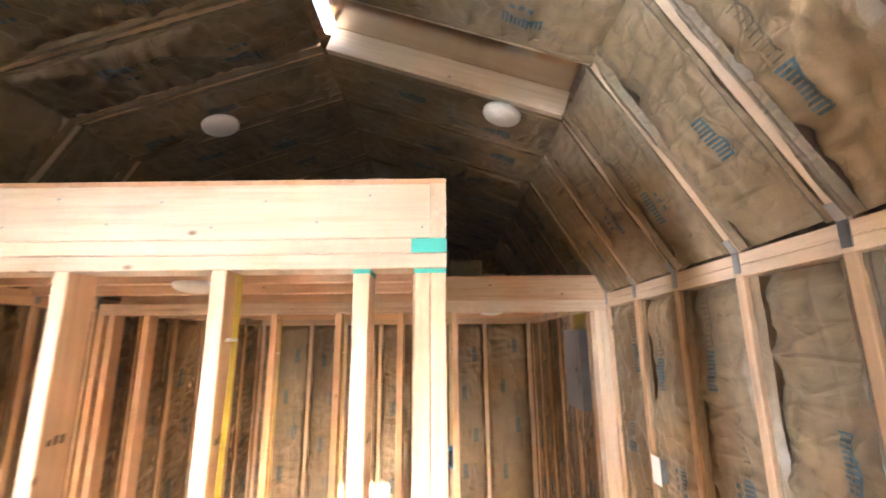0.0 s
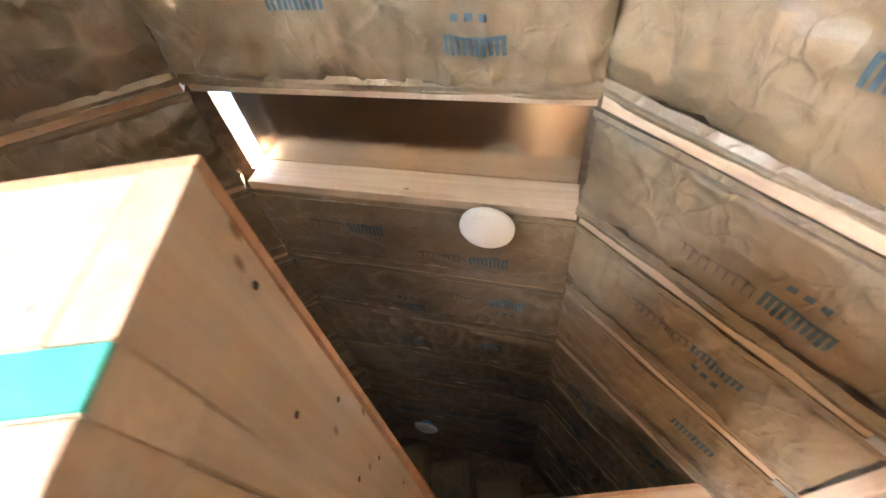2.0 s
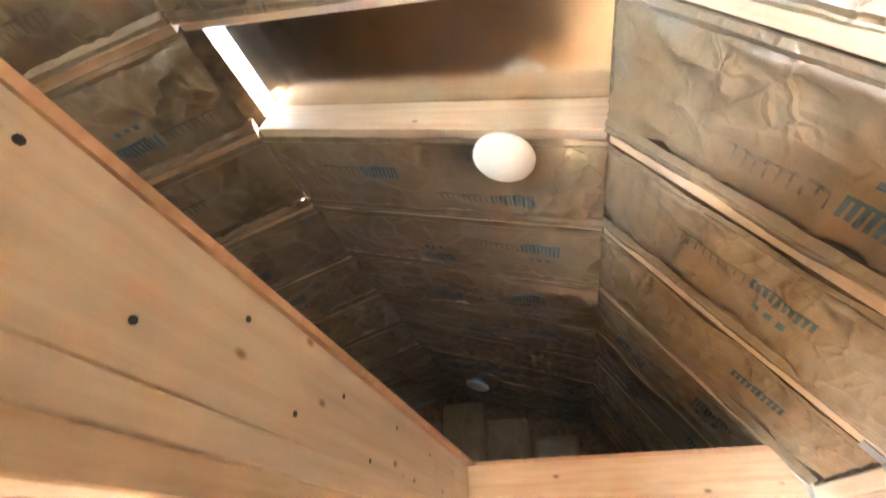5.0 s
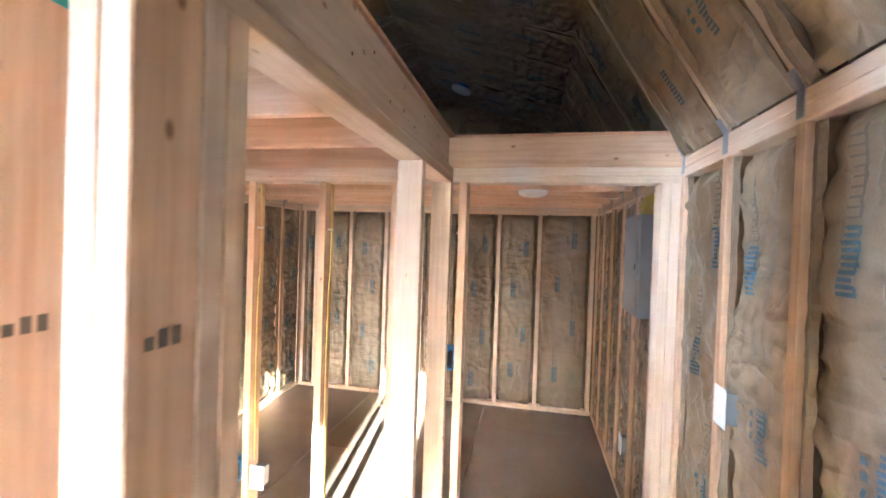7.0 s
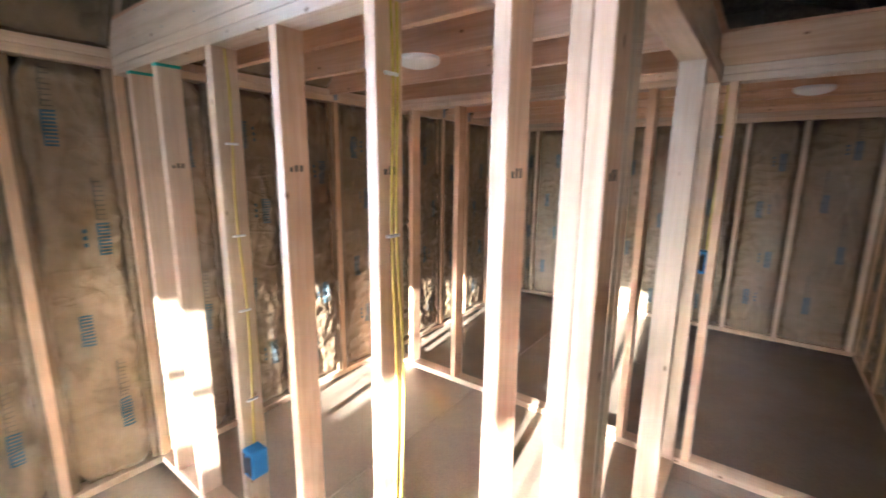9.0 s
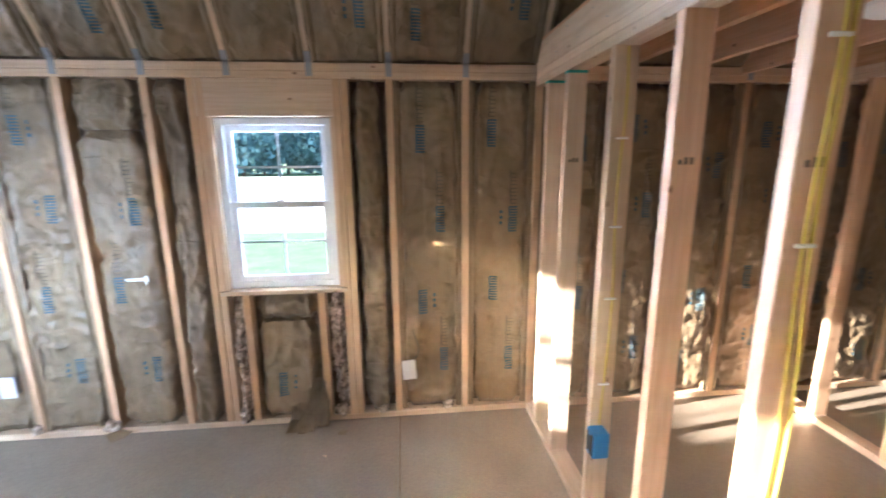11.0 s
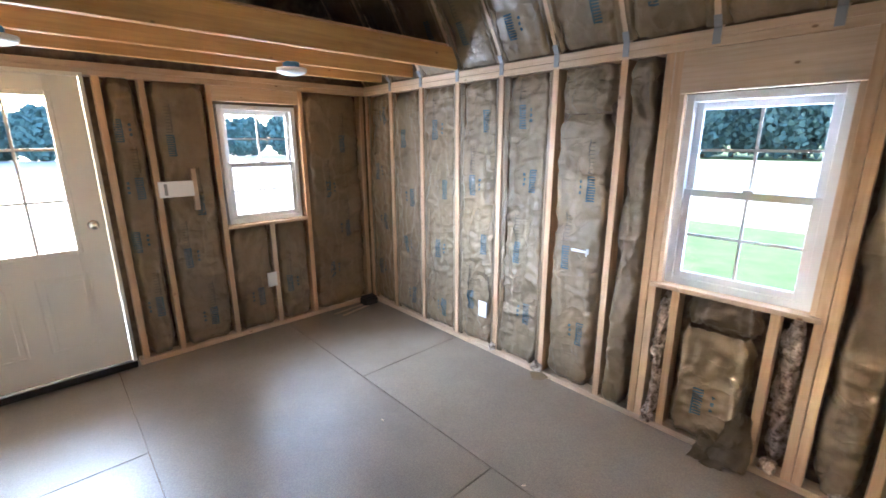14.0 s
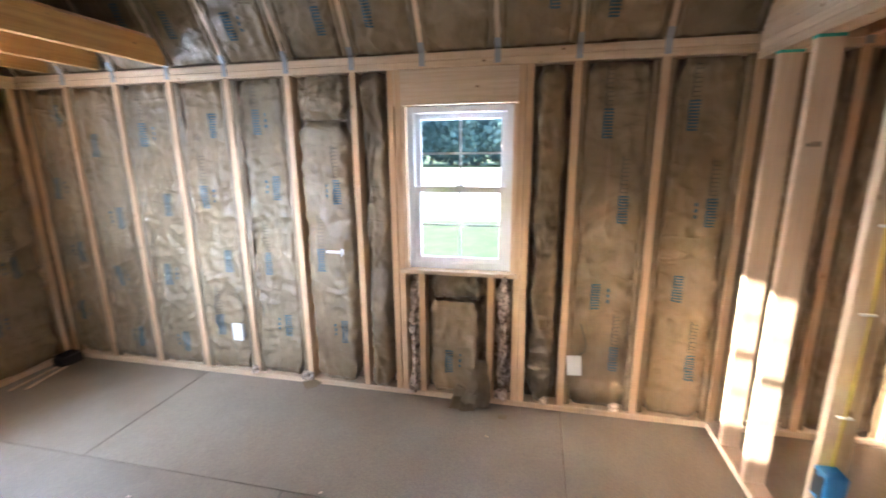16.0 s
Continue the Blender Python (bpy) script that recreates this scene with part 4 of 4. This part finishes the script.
def scrap(x, y, s, seed, lift=0.03):
    bm = bmesh.new()
    bmesh.ops.create_grid(bm, x_segments=10, y_segments=10, size=s)
    for v in bm.verts:
        r = v.co.length / s
        v.co *= 1 + 0.3 * noise.noise((v.co.x * 9 + seed, v.co.y * 9, 0))
        v.co.z = max(0.001, lift * (noise.noise((v.co.x * 12 + seed, v.co.y * 12, 4)) + 0.6) * (1.2 - 0.6 * r))
    ob = new("paper_scrap", mesh_of("paper_scrap", bm, KRAFT, True))
    ob.matrix_world = pose(x, y, 0.001, 0, 0, seed * 40)
    return tagged(ob, "torn scrap of kraft paper on the floor", "paper scrap", "paper scraps")


def torn_flap(y0, y1, z1, out, seed, skew):
    """A sheet of facing torn loose from a batt, its foot on the floor."""
    bm = bmesh.new()
    nu, nv = 14, 18
    grid = []
    for j in range(nv + 1):
        q = j / nv
        row = []
        for i in range(nu + 1):
            p = i / nu
            wide = 1 - 0.75 * q ** 1.6
            y = y0 + (y1 - y0) * (skew * q + p * wide) + 0.018 * noise.noise((q * 5, seed, 2.0 + (p > 0.5)))
            x = XL + 0.016 + out * (1 - q) ** 2.2 + 0.02 * noise.noise((p * 2.5, q * 3.5, seed)) * (1 - q) + 0.012 * abs(noise.noise((p * 6, q * 4, seed + 3)))
            row.append(bm.verts.new((x, y, max(0.003, z1 * q + 0.012 * noise.noise((p * 4, seed, q * 4))) + (T * math.exp(-((x - XL) / 0.03) ** 2) if x < XL + 0.03 else 0))))
        grid.append(row)
    for j in range(nv):
        for i in range(nu):
            bm.faces.new((grid[j][i], grid[j][i + 1], grid[j + 1][i + 1], grid[j + 1][i]))
    bmesh.ops.solidify(bm, geom=bm.faces[:], thickness=0.002)
    return tagged(new("paper_flap", mesh_of("paper_flap", bm, KRAFT, True)), "torn flap of kraft facing sagging to the floor", "paper flap", "torn paper flaps")


torn_flap(-0.40, -0.22, 0.27, 0.05, 1.3, 0.6)
torn_flap(-0.46, -0.30, 0.09, 0.09, 4.1, 0.2)
scrap(XL + 0.13, -0.13, 0.025, 2.1, 0.01)
scrap(XL + 0.02, -1.42, 0.05, 3.7, 0.06)
for i, (x, y) in enumerate(((-1.0, -1.75), (-1.2, -0.9), (-0.5, -1.3), (-1.75, -0.2))):
    chip = lumber(None, "wood_chip", (0, -0.009, 0.003), (0, 0.009, 0.003), (1, 0, 0), 0.011, 0.005)
    chip.matrix_world = pose(x, y, 0.001, 0, 0, 50 * i) @ chip.matrix_world
    tagged(chip, "tiny pale wood chip on the floor", "wood chip", "wood chips")

def tuft(x, y, z, s, seed):
    bm = bmesh.new()
    bmesh.ops.create_icosphere(bm, subdivisions=3, radius=s)
    for v in bm.verts:
        k = 1 + 0.55 * noise.noise((v.co.x / s * 1.6 + seed, v.co.y / s * 1.6, v.co.z / s * 1.6))
        v.co = Vector((v.co.x * k, v.co.y * k, max(-s * 0.6, v.co.z * k)))
    ob = new("insulation_tuft", mesh_of("insulation_tuft", bm, PINK, True))
    ob.location = (x, y, z + s * 0.6)
    return tagged(ob, "loose tuft of glass wool at a stud foot", "insulation tuft", "loose wool tufts")


for i, (x, y, s) in enumerate(((XL + 0.012, -1.445, 0.038), (XL + 0.0, -1.85, 0.03), (XL + 0.01, -0.70, 0.035), (XL - 0.01, -0.15, 0.04), (XL - 0.02, 0.10, 0.035), (XL - 0.02, 0.50, 0.03))):
    tuft(x, y, T + 0.001, s, i * 3.3)
for y, z in ((0.265, 0.36), (-1.945, 0.38)):
    cable(wall_left, [(XL - 0.02, y + 0.01, z), (XL + 0.004, y + 0.055, z + 0.05), (XL - 0.004, y + 0.035, z + 0.17), (XL - 0.05, y - 0.01, z + 0.3)], 0.0045, FAINT, "cable_tail", "brown cable tail")

# ---- outside ----
ground = tagged(new("ground", mesh_of("ground", boxes(((-900, -900, -0.75), (900, 900, -0.7))), GRASS)), "mown grass around the building", "grass", kind="structure")
drive = tagged(new("road", mesh_of("road", boxes(((-60, -120, -0.7), (-13.5, 120, -0.68)), ((-13.4, -120, -0.7), (60, -9, -0.69))), GRAVEL)), "pale gravel drive and yard", "road", kind="structure")


def tree(x, y, h, seed):
    rnd = random.Random(seed)
    root = tagged(new("tree"), "leafy tree at the edge of the field, blue haze in its colour", "tree", "tree line")
    root.location = (x, y, -0.7)
    part("trunk", disc(bmesh.new(), Matrix.Translation((0, 0, h * 0.25)), 0.25, h * 0.5, 8, 0.12), BARK, root)
    bm = bmesh.new()
    for _ in range(2600):
        d = Vector((rnd.gauss(0, 1), rnd.gauss(0, 1), rnd.gauss(0, 1))).normalized() * rnd.uniform(0.45, 1.0)
        c = Vector((d.x * h * 0.42, d.y * h * 0.42, h * 0.5 + d.z * h * 0.5))
        s = rnd.uniform(0.18, 0.48)
        q = Euler((rnd.uniform(0, 6), rnd.uniform(0, 6), rnd.uniform(0, 6))).to_matrix()
        bm.faces.new([bm.verts.new(c + q @ Vector(p)) for p in ((-s, -s * 0.6, 0), (s, -s * 0.6, 0.1), (s * 0.7, s * 0.7, 0), (-s * 0.6, s * 0.8, -0.1))])
    part("crown", bm, LEAF, root)
    return root


rt = random.Random(5)
for i in range(34):
    tree(-68 + rt.uniform(-5, 4), -58 + i * 2.7 + rt.uniform(-1, 1), rt.uniform(10, 15), i)
for i in range(32):
    tree(-52 + i * 2.9 + rt.uniform(-1.5, 1.5), -78 + rt.uniform(-4, 3), rt.uniform(5.5, 7.5), 60 + i)
post = tagged(new("marker_post", mesh_of("marker_post", disc(bmesh.new(), Matrix.Translation((-8.2, 0.15, -0.15)), 0.06, 1.1, 12), PLASTIC)), "white marker post in the grass", "post")
part("post_cap", disc(bmesh.new(), Matrix.Translation((-8.2, 0.15, 0.42)), 0.07, 0.04, 12), PLASTIC, post)

# ---- floor panels ----
for x0, x1, cuts in STRIPS:
    for a, b in zip(cuts[:-1], cuts[1:]):
        part("floor_panel", boxes(((x0 + 0.003, a + 0.003, -0.010), (x1 - 0.003, b - 0.003, 0.0)), bev=0.001), FLOOR, floor)
